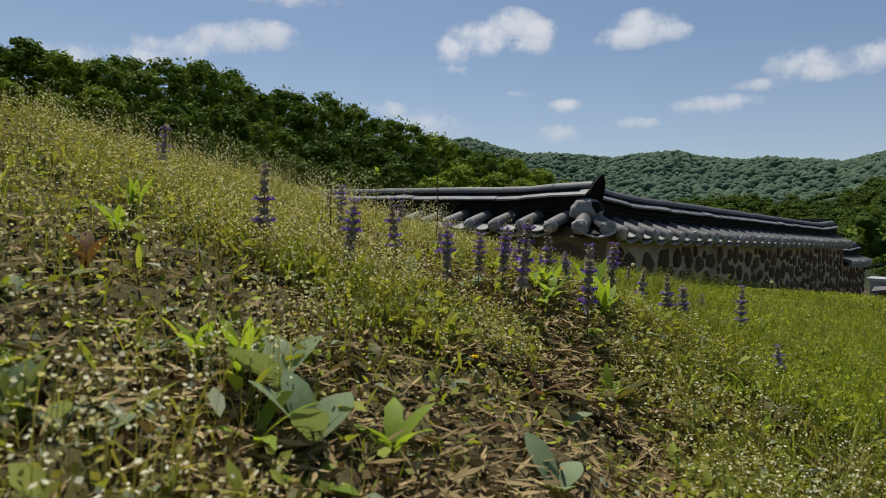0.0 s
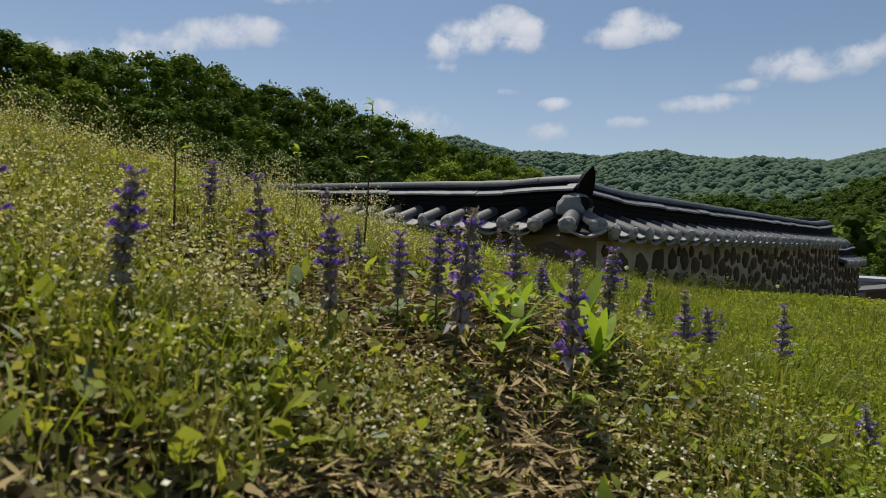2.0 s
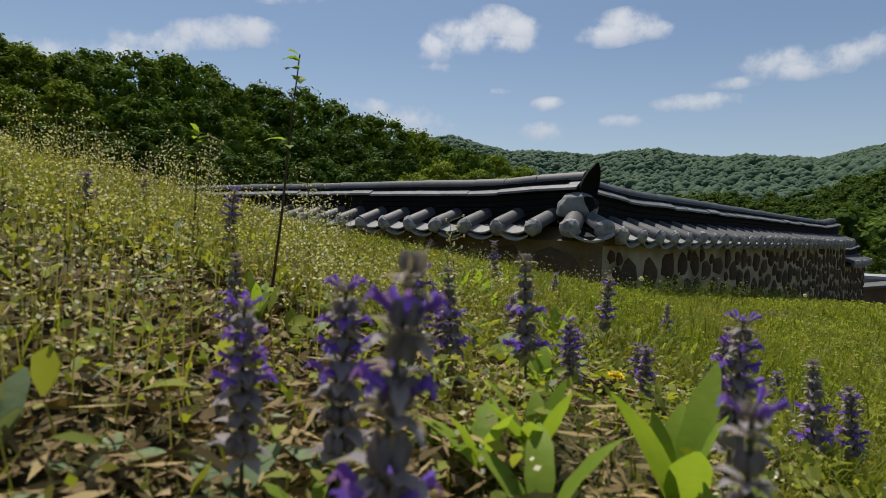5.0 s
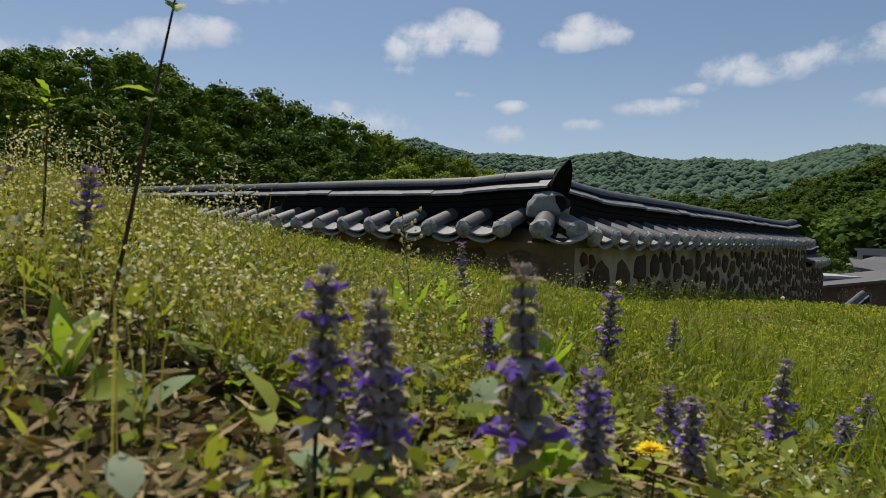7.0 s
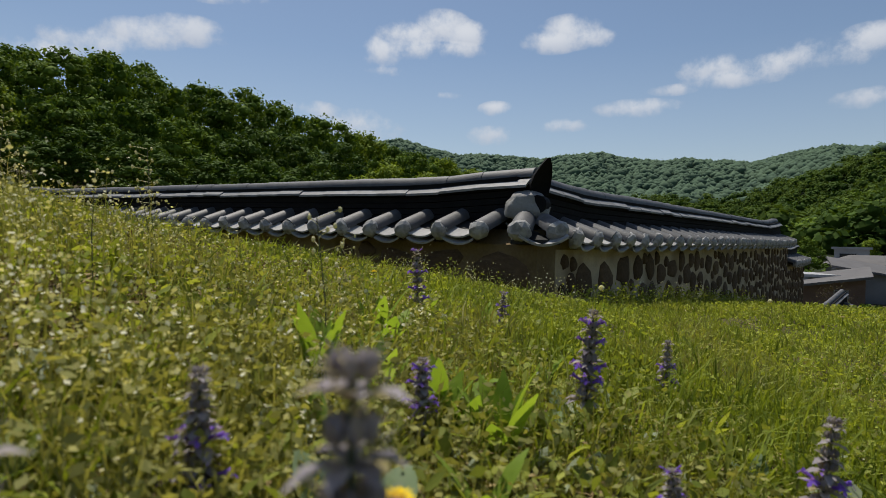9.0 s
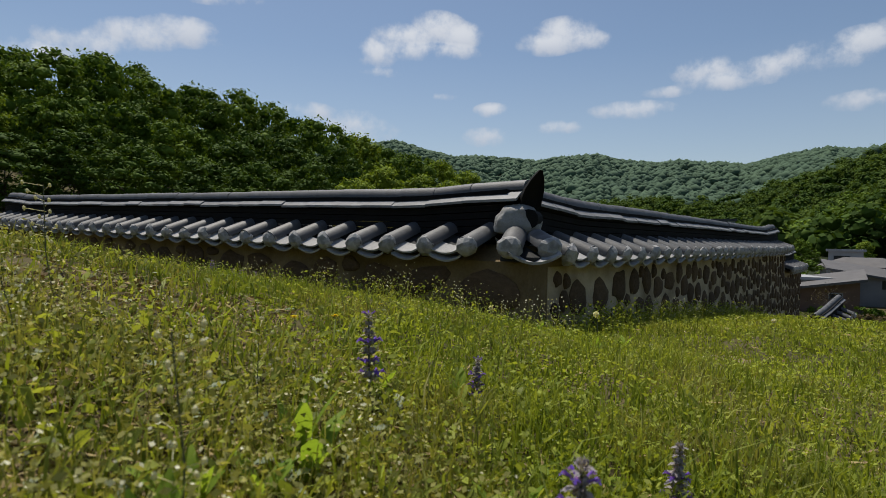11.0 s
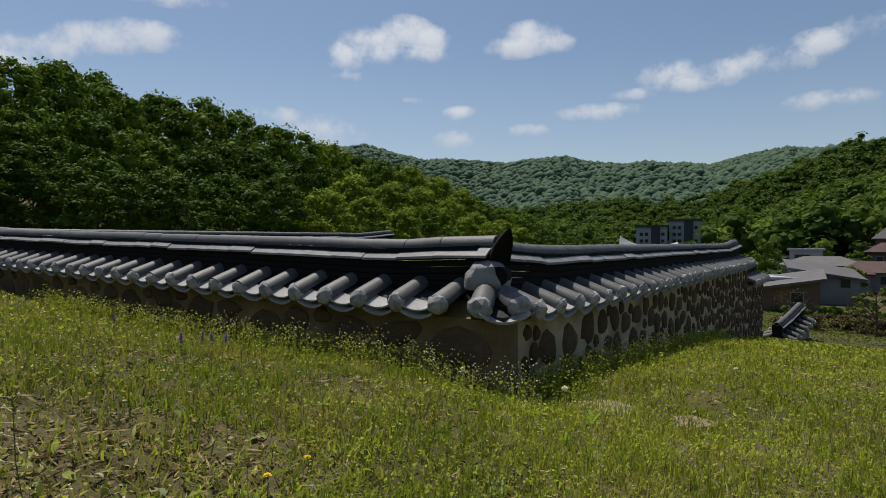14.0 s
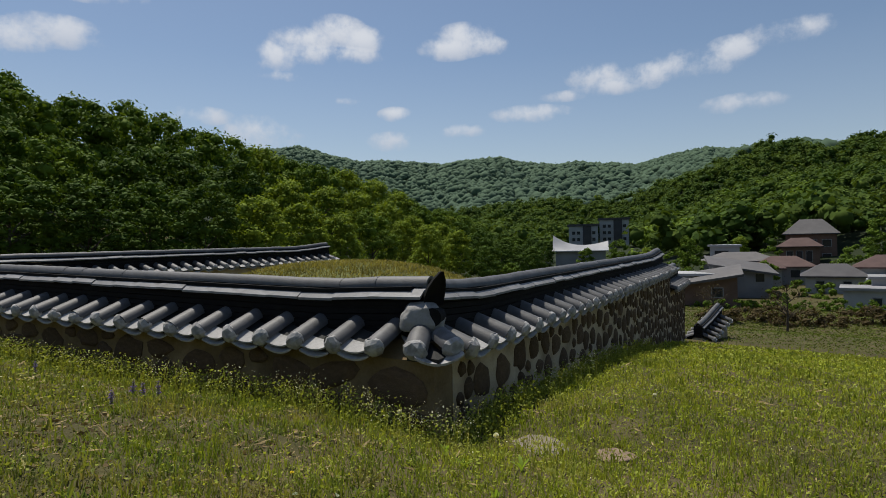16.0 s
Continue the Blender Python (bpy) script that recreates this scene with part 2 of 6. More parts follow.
# ---- the lie of the land ----
def near_z(x, y):
    """Height of the meadow near the walled plot."""
    x, y = np.clip(x, -11, 7), np.clip(y, -8, 14)
    u, v = x / (1 + np.abs(x) / 7), y / (1 + np.abs(y) / 9)
    z = 0.2799 - 0.01135 * u - 0.13665 * v - 0.02282 * u * u + 0.03349 * u * v + 0.01892 * v * v
    z = z - 0.01073 * u ** 3 + 0.01451 * u * u * v - 0.01165 * u * v * v - 0.00666 * v ** 3
    # hummock and hollow by the trodden line
    z = z + 0.08 * np.exp(-((x - 2.1) ** 2 + (y + 3.45) ** 2) / 0.10) - 0.09 * np.exp(-((x - 2.6) ** 2 + (y + 3.85) ** 2) / 0.12)
    z = z - 0.07 * np.exp(-((x - 1.2) ** 2 + (y - 0.1) ** 2) / 0.5) + 0.10 * np.exp(-((x - 1.75) ** 2 + (y - 4.4) ** 2) / 3.0)
    # shallow gutter along the foot of the walls
    d = np.hypot(np.maximum(x - 0.12, 0), np.minimum(y - 0.12, 0))
    z = z - 0.07 * np.exp(-(d / 0.3) ** 2)
    z = z - 0.10 * np.exp(-((x - 0.25) ** 2 + (y + 0.05) ** 2) / 0.22)
    inside = np.clip((-0.35 - x) / 0.25, 0, 1) * np.clip((x + 9.9) / 0.25, 0, 1) * np.clip((y - 0.5) / 0.25, 0, 1) * np.clip((11.6 - y) / 0.25, 0, 1)
    return z * (1 - inside) - 0.6 * inside


AZ_K = [-180, -100, -50, -12, 0, 10, 20, 30, 42, 55, 70, 90, 120, 180]
FAR_NEAR = {  # heights at the distances named, bearing by bearing
    20: [2.5, 1.0, -2.0, -1.8, -1.7, -1.5, -1.3, -1.0, -0.8, -0.4, 0.6, 2.0, 3.5, 2.5],
    46: [6, 0.0, -5.0, -5.0, -5.0, -4.8, -4.5, -4, -3, -1.5, 1.0, 4.0, 8.0, 6],
    95: [16, 2, -3, -4.0, -4.3, -4.6, -4.5, -4, 1.0, 7.0, 10.0, 14, 20, 16],
    140: [25, 6, 4, 4.0, 1.0, -2.5, -3.0, 0, 5, 12, 17, 22, 30, 25],
}
FAR_HILLS = {
    240: [40, 20, 22, 20.0, 14.0, 0.0, 0.0, 4, 10, 18, 24, 30, 40, 40],
    420: [60, 45, 56, 53, 50, 28, 22, 16, 16, 20, 30, 40, 60, 60],
    1050: [110, 110, 130, 136, 128, 129, 128, 139, 154, 150, 150, 150, 110, 110],
    1400: [100, 100, 110, 120, 110, 112, 110, 118, 130, 130, 130, 130, 100, 100],
    3600: [0, 0, 0, 0, 0, 0, 0, 0, 0, 0, 0, 0, 0, 0],
}
FAR_K = {**FAR_NEAR, **FAR_HILLS}
ORIGIN = (2.0, -3.4)


def land_z(x, y):
    x, y = np.asarray(x, float), np.asarray(y, float)
    dx, dy = x - ORIGIN[0], y - ORIGIN[1]
    r = np.hypot(dx, dy)
    az = np.degrees(np.arctan2(-dx, dy))
    ks = sorted(FAR_K)
    hs = np.array([np.interp(az, AZ_K, FAR_K[k]) for k in ks])
    far = np.zeros_like(r) + hs[0]
    for i in range(len(ks) - 1):
        f = np.clip((r - ks[i]) / (ks[i + 1] - ks[i]), 0, 1)
        f = f * f * (3 - 2 * f)
        far = np.where(r >= ks[i], hs[i] * (1 - f) + hs[i + 1] * f, far)
    far = far + np.where(r > 200, 1, 0) * np.clip((r - 200) / 500, 0, 1) * (6 * np.sin(az * 0.30 + 1.0) + 3.0 * np.sin(az * 0.7 + r * 0.004) + 1.0 * np.sin(az * 1.7))
    b = np.clip((r - 12) / 10, 0, 1)
    b = b * b * (3 - 2 * b)
    return near_z(x, y) * (1 - b) + far * b


def build_ground():
    na = 300
    rad = np.concatenate([[0.0], np.geomspace(0.12, 20, 120), np.geomspace(21, 4200, 70)])
    ang = np.linspace(0, 2 * np.pi, na, endpoint=False)
    R, A = np.meshgrid(rad, ang, indexing="ij")
    X, Y = ORIGIN[0] + R * np.cos(A), ORIGIN[1] + R * np.sin(A)
    Z = land_z(X, Y)
    rng = np.random.default_rng(3)
    Z += rng.normal(0, 1, Z.shape) * np.clip(R * 0.01, 0, 0.012)
    idx = np.arange(len(rad) * na).reshape(len(rad), na)
    a, b = idx[:-1], idx[1:]
    a2, b2 = np.roll(a, -1, 1), np.roll(b, -1, 1)
    tris = np.concatenate([np.stack([a, b, b2], -1).reshape(-1, 3), np.stack([a, b2, a2], -1).reshape(-1, 3)])
    me = smooth(mesh_np("ground", np.stack([X, Y, Z], -1), tris, M_SOIL))
    return tagged(new("ground", me), "sloping meadow soil with thatch and bare brown patches", "ground", kind="structure")


def forest_floor():
    """Under the woods, beyond the valley, the soil is dark leaf mould instead of meadow."""
    N, L = M_SOIL.node_tree.nodes, M_SOIL.node_tree.links
    b = N["Principled BSDF"]
    col = b.inputs["Base Color"].links[0].from_socket
    geo = N.new("ShaderNodeTexCoord")
    ln = N.new("ShaderNodeVectorMath")
    ln.operation = "LENGTH"
    L.new(geo.outputs["Object"], ln.inputs[0])
    mr = N.new("ShaderNodeMapRange")
    L.new(ln.outputs["Value"], mr.inputs["Value"])
    mr.inputs["From Min"].default_value, mr.inputs["From Max"].default_value = 86, 104
    mx = N.new("ShaderNodeMixRGB")
    L.new(mr.outputs[0], mx.inputs[0])
    L.new(col, mx.inputs[1])
    mx.inputs[2].default_value = (0.022, 0.032, 0.012, 1)
    L.new(mx.outputs[0], b.inputs["Base Color"])


forest_floor()
ground = build_ground()

# ---- the tile-capped stone walls ----
R_T = 0.078                      # radius of a round cover tile
V_EAVE, V_FACE, V_STACK, V_BAND = 0.40, 0.265, 0.12, 0.165
Z_EAVE, Z_TOP = 0.725, 0.83      # axis of a cover tile at the eave and at the ridge stack


def arch_tile(length, r0, r1, thick=0.018, sides=9):
    """A half-round cover tile along +y, open side down."""
    bm = bmesh.new()
    rings = []
    for y, r in ((0, r0), (length * 0.5, (r0 + r1) / 2), (length, r1)):
        for rr in (r, r - thick):
            rings.append([bm.verts.new((math.cos(a) * rr, y, math.sin(a) * rr - 0.01)) for a in [math.pi * k / sides for k in range(sides + 1)]])
    for i in range(2):
        o, n, o2, n2 = rings[2 * i], rings[2 * i + 1], rings[2 * i + 2], rings[2 * i + 3]
        for k in range(sides):
            bm.faces.new((o[k], o2[k], o2[k + 1], o[k + 1]))
            bm.faces.new((n[k + 1], n2[k + 1], n2[k], n[k]))
    for i in (0, 4):
        for k in range(sides):
            f = (rings[i][k], rings[i][k + 1], rings[i + 1][k + 1], rings[i + 1][k])
            bm.faces.new(f if i == 0 else f[::-1])
    return bm


def pan_tile(width, length, sag, thick=0.017, lip=0.0, sides=8):
    """A dished tile along +y, hollow side up."""
    bm = bmesh.new()
    rows = []
    for y in (0, length):
        for dz in (0, -thick):
            rows.append([bm.verts.new(((k / sides - 0.5) * width, y, sag * (2 * k / sides - 1) ** 2 - sag + dz - (lip if y else 0))) for k in range(sides + 1)])
    a, a2, b, b2 = rows
    for k in range(sides):
        bm.faces.new((a[k], a[k + 1], b[k + 1], b[k]))
        bm.faces.new((a2[k + 1], a2[k], b2[k], b2[k + 1]))
        bm.faces.new((b[k], b[k + 1], b2[k + 1], b2[k]))
        bm.faces.new((a[k + 1], a[k], a2[k], a2[k + 1]))
    return bm


def plug(r):
    """The lump of lime plaster that closes the end of a cover tile, with a slightly angular face."""
    bm = bmesh.new()
    bmesh.ops.create_icosphere(bm, subdivisions=2, radius=r)
    rng = random.Random(int(r * 1e5))
    for v in bm.verts:
        v.co.y = v.co.y * (0.8 if v.co.y > 0 else 0.4)
        v.co.z *= 0.95 if v.co.z > 0 else 0.8
        v.co *= 1 + rng.uniform(-0.10, 0.08)
    return bm


SLOPE = math.atan2(Z_TOP - Z_EAVE, V_EAVE - V_STACK)
COVER_LEN = (V_EAVE - V_STACK + 0.03) / math.cos(SLOPE)
ME_COVER = bm_mesh("cover_tile", arch_tile(COVER_LEN, R_T * 0.94, R_T), M_TILE, True)
ME_PAN = bm_mesh("pan_tile", pan_tile(0.30, COVER_LEN - 0.01, 0.04), M_PAN_SHADED, True)
# Eave and drip tiles: the lit front lips painted in the pale plaster colour.
ME_APRON = bm_mesh("eave_tile", pan_tile(0.25, 0.14, 0.033, 0.012, 0.004), M_PLUG, True)
ME_DRIP = bm_mesh("drip_tile", pan_tile(0.27, 0.08, 0.040, 0.014, 0.004), M_PLUG, True)
ME_PLUGS = [bm_mesh("end_plug", plug(R_T + 0.002 + 0.0015 * k), M_PLUG, False) for k in range(4)]
ME_RIDGE = bm_mesh("ridge_tile", arch_tile(0.352, 0.071, 0.072, 0.018, 10), M_TILE, True)


def band_slab():
    """A flat course tile, lying across the ridge under the round tiles and drooping a little to both sides."""
    bm = bmesh.new()
    prof = [(-V_BAND, -0.058), (-V_BAND * 0.62, -0.012), (0, 0.012), (V_BAND * 0.62, -0.012), (V_BAND, -0.058)]
    rows = [[bm.verts.new((x, y, z + dz)) for x, z in prof] for y in (0, 0.345) for dz in (0, -0.018)]
    a, a2, b, b2 = rows
    for k in range(4):
        bm.faces.new((a[k], a[k + 1], b[k + 1], b[k]))
        bm.faces.new((a2[k + 1], a2[k], b2[k], b2[k + 1]))
        bm.faces.new((b[k], b[k + 1], b2[k + 1], b2[k]))
        bm.faces.new((a[k + 1], a[k], a2[k], a2[k + 1]))
    for k in (0, 4):
        bm.faces.new((a[k], b[k], b2[k], a2[k]))
    return bm


ME_BAND = bm_mesh("course_tile", band_slab(), M_COURSE)


def boulder_face(rng, w, h, d=0.05):
    """A rounded field stone showing its face towards +y, sunk into the mortar."""
    bm = bmesh.new()
    n = 12
    corners = sorted(rng.uniform(0, 2 * math.pi) * 0.25 + k * math.pi / 2.5 for k in range(5))
    ph = []
    for j in range(n):
        a = 2 * math.pi * j / n
        near = min(abs((a - c + math.pi) % (2 * math.pi) - math.pi) for c in corners)
        ph.append(1.08 - 0.30 * min(1, near / 0.63) + rng.uniform(-0.05, 0.05))
    rings = []
    for s, y in ((1.0, -d), (1.0, 0.006), (0.88, 0.018), (0.5, 0.024)):
        rings.append([bm.verts.new((math.cos(2 * math.pi * k / n) * w / 2 * s * ph[k], y, math.sin(2 * math.pi * k / n) * h / 2 * s * ph[k])) for k in range(n)])
    for a, b in zip(rings, rings[1:]):
        for k in range(n):
            bm.faces.new((a[k], b[k], b[(k + 1) % n], a[(k + 1) % n]))
    bm.faces.new(rings[-1][::-1])
    return bm


STONE_RNG = random.Random(11)
ME_STONES = [bm_mesh("stone", boulder_face(STONE_RNG, 1, 1), M_STONE, True) for _ in range(14)]


def build_wall(name, start, along, out, length, rise, first, pitch, tile_both=True, stones_out=True, drop=0.0, ends=(0.05, 0.06), base=-2.2, label="", lead=0.0, stone_size=(0.30, 0.31), stone_depth=1.5, mortar=M_MORTAR):
    """A rubble wall under a double-pitched tile roof. start: plan place of its axis; along, out: unit plan vectors; rise(u): lift of the roof."""
    root = tagged(new(name), label, "wall", kind="structure")
    ax, ay = along
    ox, oy = out

    def place(u, v, z):
        return Vector((start[0] + ax * u + ox * v, start[1] + ay * u + oy * v, z + drop))

    def lift(u):
        # the roof line turns up at both ends
        return rise(u) + ends[0] * math.exp(-(u / 0.5) ** 2) + ends[1] * math.exp(-((length - u) / 0.8) ** 2)

    def turn(side):
        """Axes: x along the wall, y outwards, z up."""
        y = Vector((ox * side, oy * side, 0))
        x = y.cross(Vector((0, 0, 1)))
        return Matrix((x, y, (0, 0, 1))).transposed().to_4x4()

    # body of mortar
    bm = bmesh.new()
    n = max(2, int(length / 0.4))
    prev = None
    for i in range(n + 1):
        u = length * i / n
        uu = -lead * 0.985 if i == 0 else u
        row = [bm.verts.new(place(uu, v, z)) for v, z in ((V_FACE, base), (V_FACE, 0.635 + rise(u)), (V_STACK, 0.745 + rise(u)), (-V_STACK, 0.745 + rise(u)), (-V_FACE, 0.635 + rise(u)), (-V_FACE, base))]
        if prev:
            for k in range(5):
                bm.faces.new((prev[k], row[k], row[k + 1], prev[k + 1]))
        else:
            first_row = row
        prev = row
    bm.faces.new(first_row)
    bm.faces.new(prev[::-1])
    bmesh.ops.recalc_face_normals(bm, faces=bm.faces)
    part("mortar_body", bm, mortar, root, "ochre-grey lime mortar wall core")
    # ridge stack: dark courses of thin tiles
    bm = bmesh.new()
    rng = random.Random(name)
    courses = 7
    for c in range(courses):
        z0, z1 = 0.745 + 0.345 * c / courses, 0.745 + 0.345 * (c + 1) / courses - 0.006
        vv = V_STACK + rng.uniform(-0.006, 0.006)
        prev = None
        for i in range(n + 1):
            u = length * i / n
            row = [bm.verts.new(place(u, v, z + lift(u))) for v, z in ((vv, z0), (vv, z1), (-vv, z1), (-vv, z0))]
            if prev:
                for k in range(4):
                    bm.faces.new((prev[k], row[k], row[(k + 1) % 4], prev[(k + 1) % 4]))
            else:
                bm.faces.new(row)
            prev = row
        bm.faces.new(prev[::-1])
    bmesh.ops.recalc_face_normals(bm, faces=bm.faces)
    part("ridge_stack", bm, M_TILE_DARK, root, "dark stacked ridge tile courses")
    # ridge: flat course tiles and round tiles on top
    count = int(length / 0.34)
    for i in range(count):
        u0, u1 = length * i / count, length * (i + 1) / count
        u0 = -0.4 * lead if i == 0 else u0
        for nm, me, z, s in (("course_tile", ME_BAND, 1.078, (u1 - u0) / 0.345), ("ridge_tile", ME_RIDGE, 1.10, (u1 - u0) / 0.35)):
            a, b = place(u0, 0, z + lift(u0)), place(u1, 0, z + lift(u1))
            d = (b - a).normalized()
            side = d.cross(Vector((0, 0, 1))).normalized()
            m = Matrix((side, d, side.cross(d))).transposed().to_4x4()
            jit = pose(0, 0, rng.uniform(-0.004, 0.003), rng.uniform(-0.8, 0.8), rng.uniform(-2.2, 2.2), rng.uniform(-0.7, 0.7))
            put_part(nm, me, root, Matrix.Translation(a) @ m @ jit @ Matrix.Diagonal((1, s, 1, 1)))
    # slopes
    for side in ((1, -1) if tile_both else (1,)):
        t = turn(side)
        u = first
        while u < length - 0.02:
            lf = rise(u) + 0.35 * (lift(u) - rise(u))
            jit = pose(rng.uniform(-0.005, 0.005), 0, rng.uniform(-0.004, 0.004), rng.uniform(-1, 1), rng.uniform(-2, 2), rng.uniform(-1.6, 1.6))
            at = Matrix.Translation(place(u, side * V_STACK * 0.8, Z_TOP + lf)) @ t @ pose(0, 0, 0, -math.degrees(SLOPE)) @ jit
            put_part("cover_tile", ME_COVER, root, at)
            put_part("end_plug", ME_PLUGS[rng.randrange(4)], root, at @ pose(0, COVER_LEN - 0.012, -0.006, 0, rng.uniform(0, 360), 0))
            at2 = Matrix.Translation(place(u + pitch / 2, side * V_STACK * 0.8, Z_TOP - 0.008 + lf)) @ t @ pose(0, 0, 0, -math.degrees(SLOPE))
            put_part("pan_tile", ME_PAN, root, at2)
            put_part("eave_tile", ME_APRON, root, at2 @ pose(0, COVER_LEN - 0.13, 0.004, 0, rng.uniform(-2, 2), 0))
            put_part("drip_tile", ME_DRIP, root, at2 @ pose(0, COVER_LEN - 0.055, -0.036, 0, rng.uniform(-3, 3), 0))
            u += pitch
    # field stones in the outer face
    if stones_out:
        t = turn(1)
        laid = []
        for k in range(6000):
            big = max(0.0, 1 - k / 3800)
            w = stone_size[0] * (0.34 + 0.66 * big * rng.uniform(0.55, 1))
            h = stone_size[1] * (0.36 + 0.64 * big * rng.uniform(0.5, 1))
            u, s = rng.uniform(-lead + w / 2 + 0.02, length - w / 2), rng.uniform(h / 2 + 0.02, stone_depth)
            if any(((u - a) / ((w + c) / 2 + 0.012)) ** 2 + ((s - b) / ((h + e) / 2 + 0.012)) ** 2 < 0.86 for a, b, c, e in laid):
                continue
            p = place(u, V_FACE, 0.635 + rise(u) - s)
            if p.z < float(near_z(np.float64(p.x), np.float64(p.y))) - 0.1:
                continue
            laid.append((u, s, w, h))
            put_part("stone", ME_STONES[rng.randrange(14)], root, Matrix.Translation(p) @ t @ pose(0, 0, 0, 0, rng.uniform(-14, 14), 0) @ Matrix.Diagonal((w, 1, h, 1)))
    return root, place, lift


AXIS = (-0.19, 0.38)
wall_back, place_b, lift_b = build_wall("wall_back", AXIS, (-1, 0), (0, -1), 9.9, lambda u: 0.026 * u, 0.13, 0.35, lead=V_FACE, stone_size=(0.60, 0.31), stone_depth=0.95, mortar=M_MORTAR_SHADED, label="low rubble wall with grey tiled roof cap, uphill side")
wall_side, place_s, lift_s = build_wall("wall_side", AXIS, (0, 1), (1, 0), 10.9, lambda u: -0.03 + 0.004 * u, 0.05, 0.345, ends=(0.05, 0.09), lead=0.0, stone_size=(0.36, 0.32), label="rubble wall with grey tiled roof cap running downhill")
wall_far, place_f, lift_f = build_wall("wall_far", (-10.09, 0.38), (0, 1), (-1, 0), 10.9, lambda u: 0.26 + 0.008 * u, 0.05, 0.345, stones_out=False, ends=(0.05, 0.1), label="rubble wall with grey tiled roof cap behind the burial mound")
wall_step, place_t, lift_t = build_wall("wall_step", (-0.19, 11.28), (0, 1), (1, 0), 2.7, lambda u: 0.0, 0.1, 0.345, drop=-0.42, ends=(0.0, 0.08), base=-2.2, label="lower stepped end of the tile-capped rubble wall")

wall_end, place_e, lift_e = build_wall("wall_end", (0.30, 15.1), (0.2, 0.98), (0.98, -0.2), 2.0, lambda u: 0.2 * u, 0.1, 0.345, drop=-2.15, ends=(0.03, 0.05), base=-1.5, stones_out=False, label="lowest tile-capped stub of the wall beyond the crest")


# ---- corner of the roof: hip tiles, plaster and horn ----
def build_corner():
    root = wall_back
    diag = Vector((0.38, -0.38, 0)).normalized()
    for top, end in (((-0.10, 0.27, 0.85), (0.005, -0.01, 0.735)), ((0.04, 0.26, 0.80), (0.19, 0.19, 0.735))):
        a, b = Vector(top), Vector(end)
        d = (b - a).normalized()
        side = d.cross(Vector((0, 0, 1))).normalized()
        m = Matrix.Translation(a) @ Matrix((side, d, side.cross(d))).transposed().to_4x4()
        put_part("cover_tile", ME_COVER, root, m @ Matrix.Diagonal((1.05, (b - a).length / COVER_LEN, 1.05, 1)))
        put_part("end_plug", ME_PLUGS[1], root, m @ pose(0, (b - a).length - 0.012, -0.006) @ Matrix.Scale(1.08, 4))
    # bedding of the hip, under the tiles, in the shade-darkened pan colour
    bm = bmesh.new()
    top = [bm.verts.new(p) for p in ((-0.19, 0.38, 0.80), (0.155, 0.035, 0.676), (-0.10, 0.05, 0.676), (0.15, 0.30, 0.676))]
    low = [bm.verts.new(v.co - Vector((0, 0, 0.03))) for v in top]
    for f in ((0, 2, 1), (0, 1, 3)):
        bm.faces.new([top[k] for k in f])
        bm.faces.new([low[k] for k in f[::-1]])
    for i, j in ((2, 1), (1, 3)):
        bm.faces.new((top[i], low[i], low[j], top[j]))
    part("hip_bed", bm, M_PAN_SHADED, root)
    # broad pan tile between the two hip tiles
    me = bm_mesh("pan_tile", pan_tile(0.34, 0.40, 0.06), M_PLUG, True)
    m = Matrix.Translation(Vector((0.17, 0.03, Z_EAVE - 0.02))) @ pose(0, 0, 0, 0, 0, -135) @ pose(0, 0, 0, -14)
    put_part("pan_tile", me, root, m @ pose(0, -0.40, 0))
    # mass of plaster that fills the hip under the ridge end, broad at its foot
    bm = bmesh.new()
    bmesh.ops.create_icosphere(bm, subdivisions=4, radius=1)
    for v in bm.verts:
        c = v.co.copy()
        k = max(abs(c.x), abs(c.y), abs(c.z))
        c = c * (0.55 + 0.45 / k)
        taper = 1.12 - 0.30 * c.z
        v.co = Vector((c.x * taper, c.y * taper, c.z)) + noise.noise_vector(c * 1.6) * 0.13 + noise.noise_vector(c * 5) * 0.03
    bmesh.ops.transform(bm, matrix=Matrix.Translation((-0.105, 0.275, 0.925)) @ pose(0, 0, 0, 10, 0, 32) @ Matrix.Diagonal((0.135, 0.10, 0.10, 1)), verts=bm.verts)
    part("hip_plaster", bm, M_LUMP, root, "rounded mass of grey lime plaster", True)
    # end of the cross ridge, beside the plaster: solid, its hollow's shade painted black
    bm = bmesh.new()
    lathe_tube(bm, [(0, 0, 0), (0, 0.12, 0)], [0.066, 0.066], 16)
    bmesh.ops.transform(bm, matrix=Matrix.Translation((0.005, 0.225, 0.925)) @ pose(0, 0, 0, 0, 0, 12), verts=bm.verts)
    part("ridge_end_tile", bm, M_TILE_DARK, root, "round ridge-end tile with the shade of its hollow painted on", True)
    # horn: a dished end tile that stands up and leans out
    bm = bmesh.new()
    rows = []
    for k, (s, w, z) in enumerate(((0.0, 0.07, -0.03), (0.02, 0.078, 0.04), (0.055, 0.07, 0.10), (0.10, 0.048, 0.16), (0.145, 0.010, 0.22))):
        rows.append([[bm.verts.new((math.sin(a) * w, s - math.cos(a) * w * 0.45 + dd, z)) for a in [math.pi * (j / 6 - 0.5) for j in range(7)]] for dd in (0.02, -0.012)])
    for a, b in zip(rows, rows[1:]):
        for j in range(6):
            bm.faces.new((a[0][j], a[0][j + 1], b[0][j + 1], b[0][j]))
            bm.faces.new((a[1][j + 1], a[1][j], b[1][j], b[1][j + 1]))
        for j in (0, 6):
            f = (a[0][j], b[0][j], b[1][j], a[1][j])
            bm.faces.new(f)
